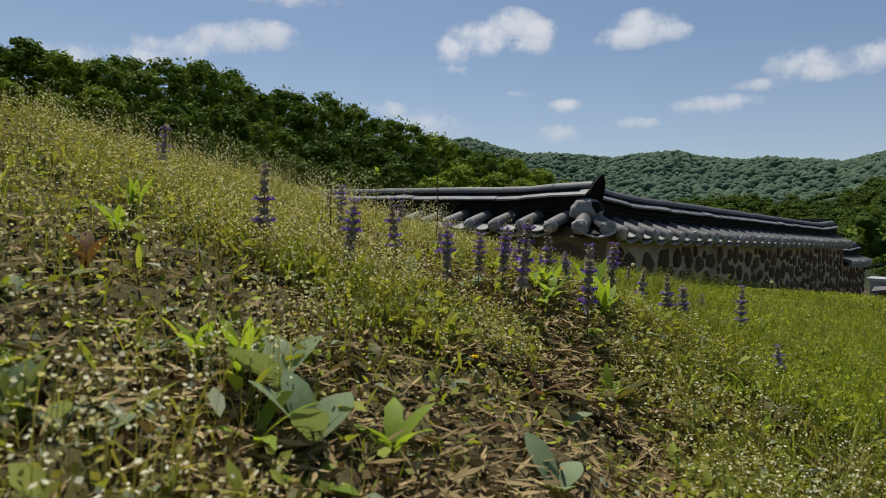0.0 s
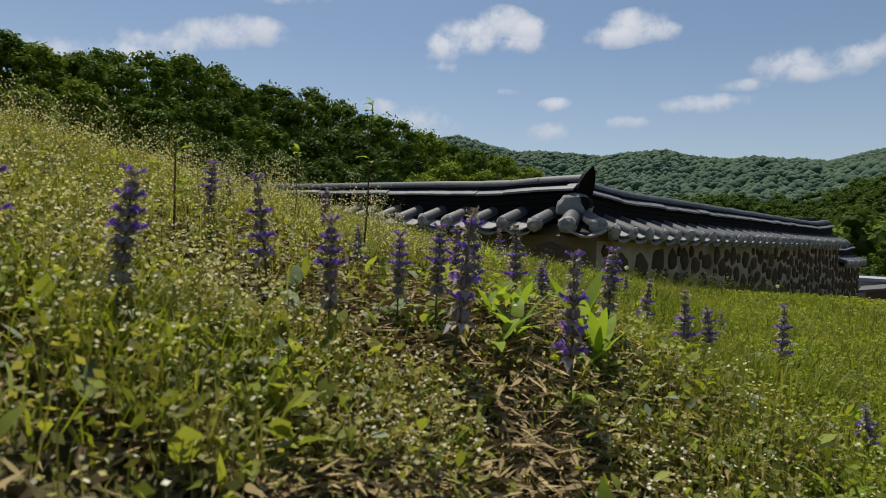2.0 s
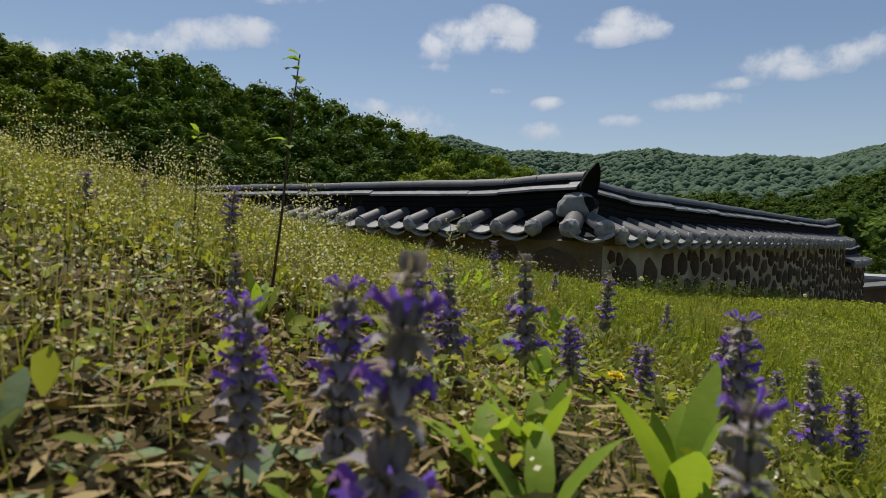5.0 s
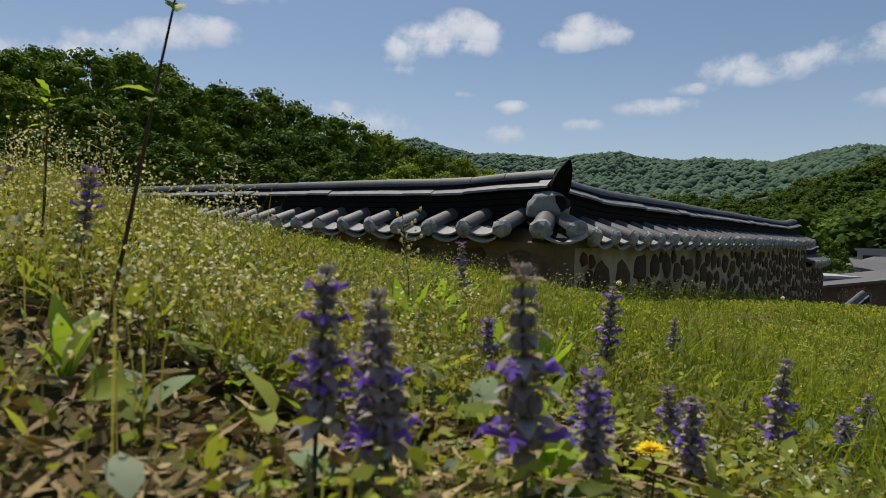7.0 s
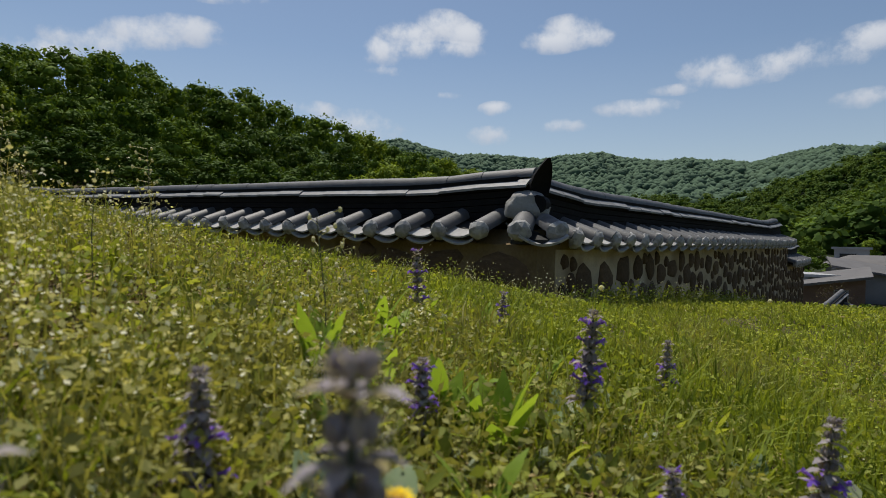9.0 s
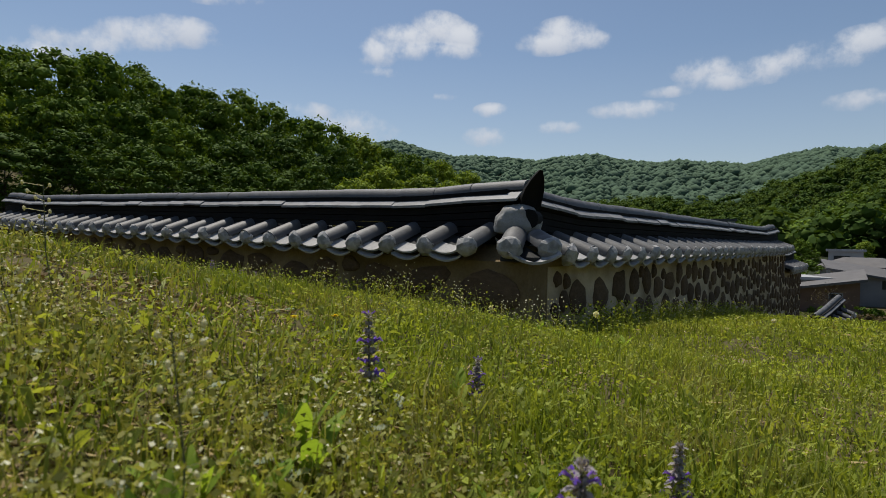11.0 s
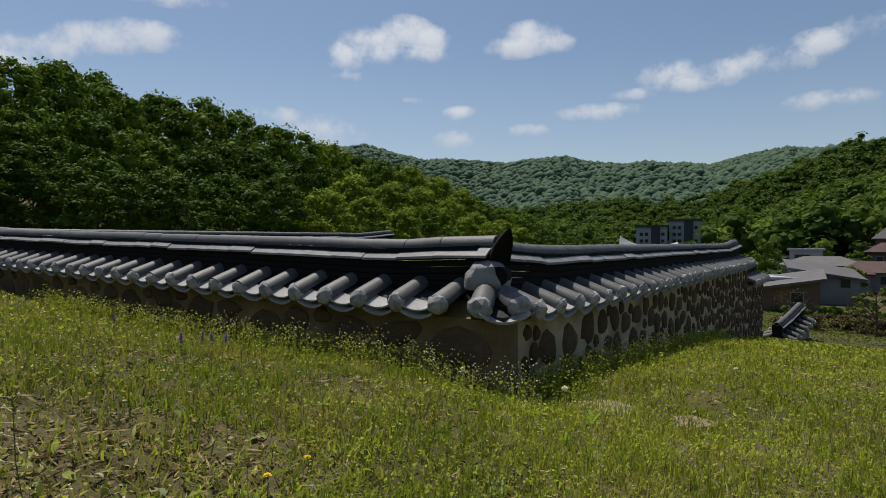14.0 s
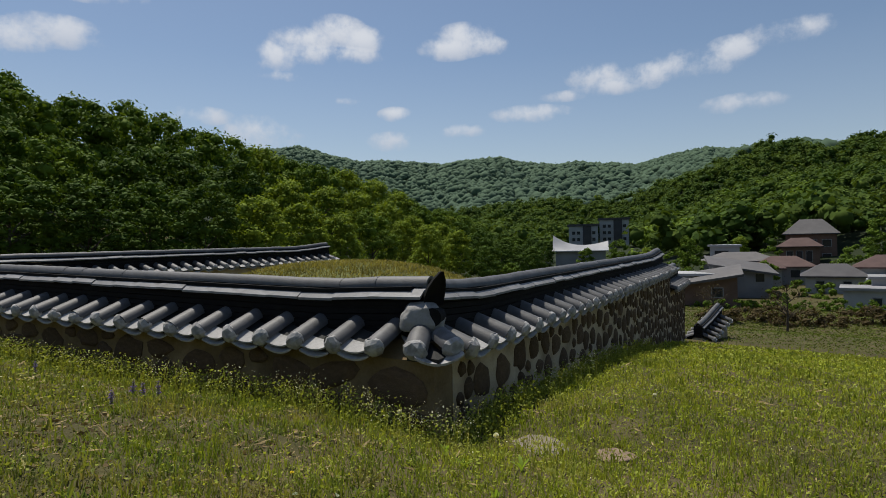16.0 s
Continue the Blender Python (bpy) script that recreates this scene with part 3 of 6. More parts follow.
    bm.faces.new([*rows[-1][0], *rows[-1][1][::-1]])
    bm.faces.new([*rows[0][1], *rows[0][0][::-1]])
    bmesh.ops.recalc_face_normals(bm, faces=bm.faces)
    bmesh.ops.transform(bm, matrix=Matrix.Translation((-0.045, 0.325, 1.025)) @ pose(0, 0, 0, 0, 0, -125), verts=bm.verts)
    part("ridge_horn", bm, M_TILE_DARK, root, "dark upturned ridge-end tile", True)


build_corner()


# ---- burial mound ----
def build_mound():
    na, nr = 64, 16
    V, T = [], []
    for i in range(nr + 1):
        s = i / nr
        for k in range(na):
            a = 2 * math.pi * k / na
            rr = 3.3 * s
            z = -0.7 + 1.86 * math.sqrt(max(0.0, 1 - s ** 2.4)) + 0.03 * noise.noise(Vector((math.cos(a) * rr, math.sin(a) * rr, 0)))
            V.append((-4.45 + math.cos(a) * rr, 4.9 + math.sin(a) * rr, z))
    for i in range(nr):
        for k in range(na):
            a, b, c, d = i * na + k, i * na + (k + 1) % na, (i + 1) * na + (k + 1) % na, (i + 1) * na + k
            T += [(a, d, c), (a, c, b)]
    me = smooth(mesh_np("burial_mound", V, T, material("mound_turf", (0.08, 0.10, 0.028), (0.17, 0.18, 0.06), 0.9, 1.5, 30, 0.6, 0.02)))
    rng = np.random.default_rng(17)
    n = 26000
    q, a = np.sqrt(rng.uniform(0, .95, n)), rng.uniform(0, 2 * np.pi, n)
    x, y, z = -4.45 + np.cos(a) * q * 3.3, 4.9 + np.sin(a) * q * 3.3, -0.7 + 1.86 * np.sqrt(1 - q ** 2.4)
    tagged(new("mound_grass", blades(rng, x, y, rng.uniform(.03, .10, n), np.full(n, .014), rng.uniform(.4, 1.5, n), material("mound_blade", (0.085, 0.08, 0.024), (0.31, 0.275, 0.09), 0.7, 1.6, 9, 0, translucent=0.3, island=0.5), "mound_grass", z)), "short grass growing on the burial mound", "grass", kind="stuff")
    return tagged(new("burial_mound", me), "round turf-covered burial mound inside the wall", "mound")


# ---- plants: shared pieces in arrays ----
def blades(rng, x, y, h, w, lean, material_, name, z=None):
    """Bent grass blades, three triangles each."""
    n = len(x)
    z = land_z(x, y) if z is None else z
    a = rng.uniform(0, 2 * np.pi, n)
    f = rng.uniform(0, 2 * np.pi, n)
    dx, dy = np.cos(a) * w / 2, np.sin(a) * w / 2
    lx, ly = np.cos(f) * lean * h, np.sin(f) * lean * h
    V = np.empty((n, 5, 3), np.float32)
    z0 = z - 0.006
    V[:, 0] = np.stack([x - dx, y - dy, z0], -1)
    V[:, 1] = np.stack([x + dx, y + dy, z0], -1)
    V[:, 2] = np.stack([x - dx * .8 + lx * .35, y - dy * .8 + ly * .35, z + h * .6], -1)
    V[:, 3] = np.stack([x + dx * .8 + lx * .35, y + dy * .8 + ly * .35, z + h * .6], -1)
    V[:, 4] = np.stack([x + lx, y + ly, z + h * (1 - 0.25 * np.minimum(lean, 1.5))], -1)
    T = np.array([(0, 1, 3), (0, 3, 2), (2, 3, 4)])
    tris = (np.arange(n)[:, None, None] * 5 + T[None]).reshape(-1, 3)
    return mesh_np(name, V, tris, material_)


def diamonds(rng, c, size, flat, ratio=0.55):
    """Small folded leaves or petals: arrays of vertices and triangles. flat: 1 lies level, 0 any way."""
    n = len(c)
    d = rng.normal(size=(n, 3))
    d[:, 2] *= 1 - flat
    d /= np.linalg.norm(d, axis=1, keepdims=True)
    s = rng.normal(size=(n, 3))
    s[:, 2] *= 1 - flat * 0.7
    s -= d * (s * d).sum(1, keepdims=True)
    s /= np.linalg.norm(s, axis=1, keepdims=True)
    size = np.asarray(size).reshape(-1, 1)
    V = np.empty((n, 4, 3), np.float32)
    V[:, 0] = c - d * size * .5
    V[:, 1] = c + s * size * .5 * ratio
    V[:, 2] = c + d * size * .5
    V[:, 3] = c - s * size * .5 * ratio
    T = (np.arange(n)[:, None, None] * 4 + np.array([(0, 1, 2), (0, 2, 3)])[None]).reshape(-1, 3)
    return V.reshape(-1, 3), T


def sprays(rng, c, out, size, ratio=0.75, loose=0.45):
    """Leaf sprays that face outward from their clump."""
    n = len(c)
    nn = out + rng.normal(size=(n, 3)) * loose
    nn /= np.linalg.norm(nn, axis=1, keepdims=True)
    d = rng.normal(size=(n, 3))
    d -= nn * (d * nn).sum(1, keepdims=True)
    d /= np.linalg.norm(d, axis=1, keepdims=True)
    s = np.cross(nn, d)
    size = np.asarray(size).reshape(-1, 1)
    V = np.empty((n, 4, 3), np.float32)
    V[:, 0] = c - d * size * .5
    V[:, 1] = c + s * size * .5 * ratio
    V[:, 2] = c + d * size * .5
    V[:, 3] = c - s * size * .5 * ratio
    T = (np.arange(n)[:, None, None] * 4 + np.array([(0, 2, 1), (0, 3, 2)])[None]).reshape(-1, 3)
    return V.reshape(-1, 3), T


def leaf_shapes(rng, c, size, rise, ratio=0.5):
    """Folded, bent oval leaves: eight triangles each, from the stalk end at c."""
    n = len(c)
    az, roll = rng.uniform(0, 2 * np.pi, n), rng.normal(0, .35, n)
    d = np.stack([np.cos(az) * np.cos(rise), np.sin(az) * np.cos(rise), np.sin(rise)], -1)
    s = np.stack([-np.sin(az) * np.cos(roll), np.cos(az) * np.cos(roll), np.sin(roll)], -1)
    u = np.cross(d, s)
    fold, bend = rng.uniform(.05, .4, (n, 1)), rng.uniform(-.1, .45, (n, 1))
    size = np.asarray(size).reshape(-1, 1)
    w = size * ratio * .5 * rng.uniform(.75, 1.2, (n, 1))
    V = np.empty((n, 8, 3), np.float32)
    V[:, 0] = c
    for k, (f, ww) in enumerate(((.32, .85), (.66, 1.0))):
        m = c + d * size * f - u * bend * size * f * f
        for q, e in ((0, -1), (1, 0), (2, 1)):
            V[:, 1 + 3 * k + q] = m + s * w * ww * e + u * fold * w * abs(e)
    V[:, 7] = c + d * size - u * bend * size
    F = np.array([(0, 2, 1), (0, 3, 2), (1, 2, 5), (1, 5, 4), (2, 3, 6), (2, 6, 5), (4, 5, 7), (5, 6, 7)])
    return V.reshape(-1, 3), (np.arange(n)[:, None, None] * 8 + F[None]).reshape(-1, 3)


def scatter(rng, n, centres, r0, r1, az0, az1, power=1.0):
    """Plan places thinning out with distance."""
    k = rng.integers(0, len(centres), n)
    u = rng.uniform(0, 1, n) ** power
    r = r0 * (r1 / r0) ** u
    a = np.radians(rng.uniform(az0, az1, n))
    c = np.asarray(centres)[k]
    return c[:, 0] - np.sin(a) * r, c[:, 1] + np.cos(a) * r, r


def field(x, y, s, seed=0):
    """Smooth random field, about -1 to 1."""
    v = 0
    for k, (fx, fy, p) in enumerate(((1, .3, 1.1), (-.4, 1, 2.3), (.8, -.9, .7), (1.7, 1.3, 4.1), (-1.5, 2.1, 5.2))):
        v = v + np.sin((x * fx + y * fy) / s * (1 + .15 * seed) + p + seed * 1.7) / (1 + .25 * k)
    return v / 2.2


def off_walls(x, y):
    """True where the ground is open, outside the walls."""
    return ~((x < 0.1) & (x > -10.5) & (y > 0.09) & (y < 14.2))


TRACK = ((3.05, -5.1), (1.9, -3.15))     # the trodden line, where plants stay low


def track_dist(x, y):
    (x0, y0), (x1, y1) = TRACK
    dx, dy = x1 - x0, y1 - y0
    t = np.clip(((x - x0) * dx + (y - y0) * dy) / (dx * dx + dy * dy), 0, 1)
    return np.hypot(x - x0 - t * dx, y - y0 - t * dy)


CENTRES = [(2.95, -4.85), (2.45, -4.1), (1.95, -3.25)]
def weediness(x, y):
    """1 in the flowery weeds of the upper slope, 0 in the mown lawn towards the wall."""
    return np.clip((-2.25 - y - 0.5 * (x - 1.2) + 0.3 * field(x, y, 0.5)) / 0.8, 0, 1) * np.clip((-1.8 - y) / 1.0, 0.3, 1)


def bareness(x, y):
    """1 on the bare, littered patches of soil."""
    b = 0
    for cx, cy, r in ((2.42, -4.66, .26), (2.05, -4.72, .26), (2.25, -4.48, .2), (2.54, -4.24, .26), (2.5, -3.85, .16), (1.75, -3.76, .2), (1.97, -3.7, .15), (1.57, -3.6, .2), (1.74, -3.48, .13),
                      (1.25, -3.2, .14), (1.45, -3.47, .15), (.58, -2.34, .26), (.26, -2.54, .26), (-.86, -1.68, .3), (0, -1.3, .22), (2.75, -4.5, .2), (1.78, -3.79, 0.15), (1.88, -3.9, 0.12), (1.78, -3.7, 0.16), (1.73, -3.92, 0.15), (2.01, -3.76, 0.12), (1.59, -3.66, 0.19), (2.16, -4.57, 0.15), (2.31, -4.62, 0.12), (2.04, -4.45, 0.18), (2.39, -4.48, 0.12)):
        b = b + np.exp(-((x - cx) ** 2 + (y - cy) ** 2) / (r * r))
    for cx, cy, r in ((-0.83, -1.12, 0.3), (-0.74, -1.61, 0.3), (-0.09, -1.22, 0.26), (-0.13, -0.84, 0.2), (-1.31, -1.56, 0.3), (-1.61, -0.37, 0.2), (-0.56, -2.09, 0.26), (0.25, -0.94, 0.2), (0.29, -2.65, 0.24), (0.62, -2.41, 0.2), (0.57, -2.58, 0.2)):      # thin places in the lawn
        b = b + .5 * np.exp(-((x - cx) ** 2 + (y - cy) ** 2) / (r * r))
    return np.clip(b * (1 + .5 * field(x, y, .09, 6)), 0, 1)


M_LAWN = material("lawn_leaf", (0.06, 0.095, 0.012), (0.48, 0.54, 0.08), 0.6, 2.0, 9, 0, translucent=0.34, island=0.5, stain=((0.31, 0.285, 0.10), 2.7, 0.45))

# Darker green than lawn_leaf, browner in patches; for the turf uphill of the wall.
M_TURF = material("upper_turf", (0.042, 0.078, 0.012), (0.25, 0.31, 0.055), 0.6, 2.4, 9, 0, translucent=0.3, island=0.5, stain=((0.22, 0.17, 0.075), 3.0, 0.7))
M_GROUND_LEAF = material("ground_leaf", (0.08, 0.11, 0.02), (0.36, 0.40, 0.08), 0.5, 3, 60, 0, translucent=0.4, island=0.7)
M_PALE_LEAF = material("pale_ground_leaf", (0.16, 0.20, 0.12), (0.38, 0.42, 0.28), 0.5, 3, 60, 0, translucent=0.25, island=0.6)
M_DEAD_LEAF = material("dead_leaf", (0.06, 0.037, 0.017), (0.42, 0.32, 0.19), 0.85, 8, 60, 0, translucent=0.12, island=0.8)


def build_meadow():
    rng = np.random.default_rng(7)
    # lawn grass
    x, y, r = scatter(rng, 250000, CENTRES, 0.2, 19, -62, 112)
    keep = off_walls(x, y) & (rng.uniform(size=len(x)) > 0.8 * weediness(x, y)) & (field(x, y, 0.16, 2) + 0.35 * field(x, y, .6, 3) + rng.uniform(-.8, .8, len(x)) > -0.75) & (rng.uniform(size=len(x)) > 0.8 * bareness(x, y))
    x, y, r = x[keep], y[keep], r[keep]
    h = rng.uniform(0.025, 0.08, len(x)) * (1 + 0.02 * r) * (1 + 0.4 * field(x, y, 0.22, 1))
    low = np.clip((track_dist(x, y) - 0.08) / 0.25, 0.35, 1)
    h *= low
    w = np.maximum(rng.uniform(0.0018, 0.0038, len(x)), r * 0.0015)
    lean = rng.uniform(0.05, 0.8, len(x))
    tagged(new("meadow_grass", blades(rng, x, y, h, w, lean, M_GRASS, "meadow_grass")), "short green meadow grass on the slope", "grass", kind="stuff")
    # the meadow goes on behind the trodden line
    x, y, r = scatter(rng, 26000, [(3.3, -5.3)], 0.4, 16, 118, 298)
    low = np.clip((track_dist(x, y) - 0.08) / 0.25, 0.35, 1)
    back = blades(rng, x, y, rng.uniform(.03, .09, len(x)) * low, np.maximum(.006, r * .006), rng.uniform(.2, 1.2, len(x)), M_GRASS, "back_meadow_grass")
    tagged(new("back_meadow_grass", back), "short green meadow grass along the downhill side", "grass", kind="stuff")
    # close turf towards the wall
    n = 190000
    u = rng.uniform(size=n)
    x, y = rng.uniform(-5, 4.6, n), -3.1 + 11.5 * u ** 1.35
    keep = off_walls(x, y) & (rng.uniform(size=n) > .75 * weediness(x, y)) & (rng.uniform(size=n) > .7 * bareness(x, y)) & (track_dist(x, y) > .35) & (field(x, y, .13, 4) + rng.uniform(-1, 1, n) > -.7)
    x, y = x[keep], y[keep]
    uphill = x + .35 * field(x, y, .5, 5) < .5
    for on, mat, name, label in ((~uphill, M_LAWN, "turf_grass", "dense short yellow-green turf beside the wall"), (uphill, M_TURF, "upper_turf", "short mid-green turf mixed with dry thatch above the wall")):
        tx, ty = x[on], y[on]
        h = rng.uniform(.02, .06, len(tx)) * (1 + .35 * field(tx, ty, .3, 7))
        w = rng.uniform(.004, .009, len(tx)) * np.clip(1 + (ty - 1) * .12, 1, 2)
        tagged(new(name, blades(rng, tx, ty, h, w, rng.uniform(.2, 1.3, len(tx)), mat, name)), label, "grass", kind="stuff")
    # small clover-like leaves knitted through the lawn
    x, y, r = scatter(rng, 170000, CENTRES, 0.7, 17, -62, 100)
    keep = off_walls(x, y) & (rng.uniform(size=len(x)) > 0.7 * weediness(x, y)) & (rng.uniform(size=len(x)) > 0.6 * bareness(x, y)) & (rng.uniform(size=len(x)) > .6 * np.clip((.7 - x) / 1.0, 0, 1)) & (field(x, y, 0.3, 8) + rng.uniform(-1, 1, len(x)) > -0.7)
    x, y, r = x[keep], y[keep], r[keep]
    c = np.stack([x, y, land_z(x, y) + rng.uniform(0.01, 0.06, len(x)) * (1 + .02 * r)], -1)
    V, T = diamonds(rng, c, rng.uniform(0.008, 0.018, len(x)) * np.maximum(1, r * 0.32), 0.35, 0.6)
    tagged(new("lawn_leaves", mesh_np("lawn_leaves", V, T, M_LAWN)), "small yellow-green leaves knitted through the lawn", "grass", kind="stuff")
    # weeds with tiny pale flowers
    x, y, r = scatter(rng, 82000, CENTRES, 0.22, 10, -55, 112)
    keep = off_walls(x, y) & (rng.uniform(size=len(x)) < 0.05 + 0.95 * weediness(x, y)) & (field(x, y, 0.2, 5) + rng.uniform(-1, 1, len(x)) > -0.45) & (rng.uniform(size=len(x)) > 0.96 * bareness(x, y)) & (track_dist(x, y) > 0.07)
    x, y, r = x[keep], y[keep], r[keep]
    n = len(x)
    h = rng.uniform(0.03, 0.10, n) * (0.7 + 0.5 * weediness(x, y)) * np.clip(track_dist(x, y) / 0.3, 0.4, 1)
    z = land_z(x, y)
    stem = blades(rng, x, y, h, np.maximum(0.0016, r * 0.0009), rng.uniform(0.05, 0.5, n), M_WEED, "weed_stems", z)
    tagged(new("weed_stems", stem), "thin stems of low meadow weeds", "weeds", kind="stuff")
    base = np.stack([x, y, z], -1)
    cs, sz = [], []
    for k in range(4):
        f = rng.uniform(0.05, 0.95, n)
        cs.append(base + np.stack([rng.normal(0, .014, n), rng.normal(0, .014, n), h * f], -1))
        sz.append(rng.uniform(0.007, 0.017, n) * (1.3 - 0.6 * f) * np.maximum(1, r * 0.5))
    V, T = diamonds(rng, np.concatenate(cs), np.concatenate(sz), 0.45)
    tagged(new("weed_leaves", mesh_np("weed_leaves", V, T, M_WEED)), "small green leaves of low meadow weeds", "weeds", kind="stuff")
    cs, sz = [], []
    for k in range(3):
        on = rng.uniform(size=n) < 0.10 + 0.62 * np.clip((-2.9 - y) / .8, 0, 1) + 0.3 * field(x, y, .22, 11) - 0.45 * np.clip(1 - track_dist(x, y) / .7, 0, 1)
        cs.append((base + np.stack([rng.normal(0, .016, n), rng.normal(0, .016, n), h * rng.uniform(.75, 1.08, n)], -1))[on])
        sz.append((rng.uniform(0.0036, 0.0072, n) * np.maximum(1, r * 0.45))[on])
    V, T = diamonds(rng, np.concatenate(cs), np.concatenate(sz), 0.3, 0.9)
    tagged(new("weed_florets", mesh_np("weed_florets", V, T, M_FLORET)), "tiny cream-white florets of the meadow weeds", "flowers", kind="stuff")
    # taller cress-like stems standing clear of the rest, with florets at the tip
    x, y, r = scatter(rng, 7000, CENTRES, 0.4, 5, -45, 112)
    keep = off_walls(x, y) & (rng.uniform(size=len(x)) < weediness(x, y)) & (track_dist(x, y) > .28) & (field(x, y, .25, 9) > -.25) & (y + .25 * field(x, y, .3, 2) < -3.1)
    x, y, r = x[keep], y[keep], r[keep]
    n = len(x)
    h, z = rng.uniform(.08, .16, n) * np.clip(.8 + .9 * (1.9 - x), .9, 1.5), land_z(x, y)
    tagged(new("cress_stems", blades(rng, x, y, h, np.maximum(.0013, r * .0006), rng.uniform(.02, .3, n), M_WEED, "cress_stems", z)), "thin upright stems of flowering cress", "weeds", kind="stuff")
    base = np.stack([x, y, z], -1)
    cs = [base + np.stack([rng.normal(0, .011, n), rng.normal(0, .011, n), h * rng.uniform(.55, 1.0, n)], -1) for k in range(9)]
    V, T = diamonds(rng, np.concatenate(cs), rng.uniform(.003, .0065, 9 * n) * np.tile(np.maximum(1, r * .5), 9), 0.2, 0.8)
    tagged(new("cress_florets", mesh_np("cress_florets", V, T, M_FLORET)), "tiny pale florets and pods of flowering cress", "flowers", kind="stuff")
    # dry straw and litter lying on the soil
    x, y, r = scatter(rng, 64000, CENTRES, 0.18, 7, -62, 112)
    keep = off_walls(x, y) & (rng.uniform(size=len(x)) < .2 + .8 * np.maximum(weediness(x, y), bareness(x, y)))
    x, y, r = x[keep], y[keep], r[keep]
    c = np.stack([x, y, land_z(x, y) + rng.uniform(0.002, 0.03, len(x))], -1)
    V, T = diamonds(rng, c, rng.uniform(0.015, 0.06, len(x)) * np.maximum(1, r * .4), 0.8, 0.12)
    tagged(new("dry_straw", mesh_np("dry_straw", V, T, M_STRAW)), "dry straw and dead stalks on the soil", "straw", kind="stuff")
    # dead leaves and crumbs of litter
    x, y, r = scatter(rng, 110000, CENTRES, 0.18, 5, -62, 112)
    keep = off_walls(x, y) & (rng.uniform(size=len(x)) < 0.10 + 0.9 * bareness(x, y))
    x, y = x[keep], y[keep]
    c = np.stack([x, y, land_z(x, y) + rng.uniform(0.002, 0.02, len(x))], -1)
    V, T = diamonds(rng, c, rng.uniform(0.006, 0.026, len(x)) * np.maximum(1, r[keep] * .4), 0.6, 0.5)
    tagged(new("leaf_litter", mesh_np("leaf_litter", V, T, M_LITTER)), "dead brown and pale leaves littering bare soil", "litter", kind="stuff")
    # broad leaves of low weeds and dead leaves, crowding the ground near the trodden line
    for name, mat, count, s0, s1, r0, r1, hmax, ratio, label, cat in (
        ("ground_leaves", M_GROUND_LEAF, 10000, .014, .044, .1, 1.3, .045, .5, "broad green leaves of low weeds on the ground", "weeds"),
        ("pale_ground_leaves", M_PALE_LEAF, 3600, .014, .038, -.2, .9, .04, .55, "pale grey-green leaves of low weeds", "weeds"),
        ("dead_leaves", M_DEAD_LEAF, 16000, .012, .036, -.3, .7, .012, .42, "curled dead leaves on the soil", "litter"),
        ("thin_leaves", M_GROUND_LEAF, 3800, .03, .075, .5, 1.4, .01, .13, "narrow upright leaves among the weeds", "weeds"),
    ):
        x, y, r = scatter(rng, count, CENTRES, 0.2, 2.6, -62, 112)
        bare = bareness(x, y)
        keep = (track_dist(x, y) > .05) & (rng.uniform(size=count) < .25 + .75 * np.maximum(weediness(x, y), bare)) & (y < -1.6)
        if cat == "weeds":
            keep &= rng.uniform(size=count) > .7 * bare
        if cat == "litter":
            keep &= rng.uniform(size=count) < .4 + .6 * bare
        x, y = x[keep], y[keep]
        c = np.stack([x, y, land_z(x, y) + rng.uniform(0, hmax, len(x)) - .002], -1)
        V, T = leaf_shapes(rng, c, rng.uniform(s0, s1, len(x)) * np.clip(track_dist(x, y) / .25, .6, 1), rng.uniform(r0, r1, len(x)), ratio)
        tagged(new(name, smooth(mesh_np(name, V, T, mat))), label, cat, kind="stuff")
    # long soft grass leaves in loose tufts
    k = 2600
    cx, cy, r = scatter(rng, k, CENTRES, 0.3, 4, -60, 110)
    x, y = np.repeat(cx, 7) + rng.normal(0, .012, 7 * k), np.repeat(cy, 7) + rng.normal(0, .012, 7 * k)
    keep = off_walls(x, y) & (track_dist(x, y) > .16) & (rng.uniform(size=len(x)) > .85 * bareness(x, y)) & (rng.uniform(size=len(x)) > .45 * weediness(x, y))
    x, y = x[keep], y[keep]
    h = rng.uniform(.05, .13, len(x)) * np.clip(track_dist(x, y) / .45, .5, 1)
    tagged(new("grass_tufts", blades(rng, x, y, h, rng.uniform(.0025, .005, len(x)), rng.uniform(.2, 1.3, len(x)), M_GRASS, "grass_tufts")), "loose tufts of longer grass leaves", "grass", kind="stuff")
    # cress in flower before the wall
    m = 320
    side = rng.uniform(size=m) < .62
    x = np.where(side, rng.uniform(-5.5, .5, m), .26 + np.abs(rng.normal(0, .1, m)))
    y = np.where(side, -.1 - np.abs(rng.normal(0, .16, m)), rng.uniform(-.2, 5, m))
    keep = off_walls(x, y) & (field(x, y, .3, 4) > -.35)
    x, y = x[keep], y[keep]
    n, h, z = len(x), rng.uniform(.14, .30, len(x)), land_z(x, y)
    tagged(new("wall_cress_stems", blades(rng, x, y, h, np.full(n, .0035), rng.uniform(.05, .45, n), M_WEED, "wall_cress_stems", z)), "tall thin stems of cress before the wall", "weeds", kind="stuff")
    base = np.stack([x, y, z], -1)
    cs = [base + np.stack([rng.normal(0, .03, n), rng.normal(0, .03, n), h * rng.uniform(.5, 1.02, n)], -1) for k in range(8)]
    V, T = diamonds(rng, np.concatenate(cs), rng.uniform(.006, .013, 8 * n), 0.2, 0.85)
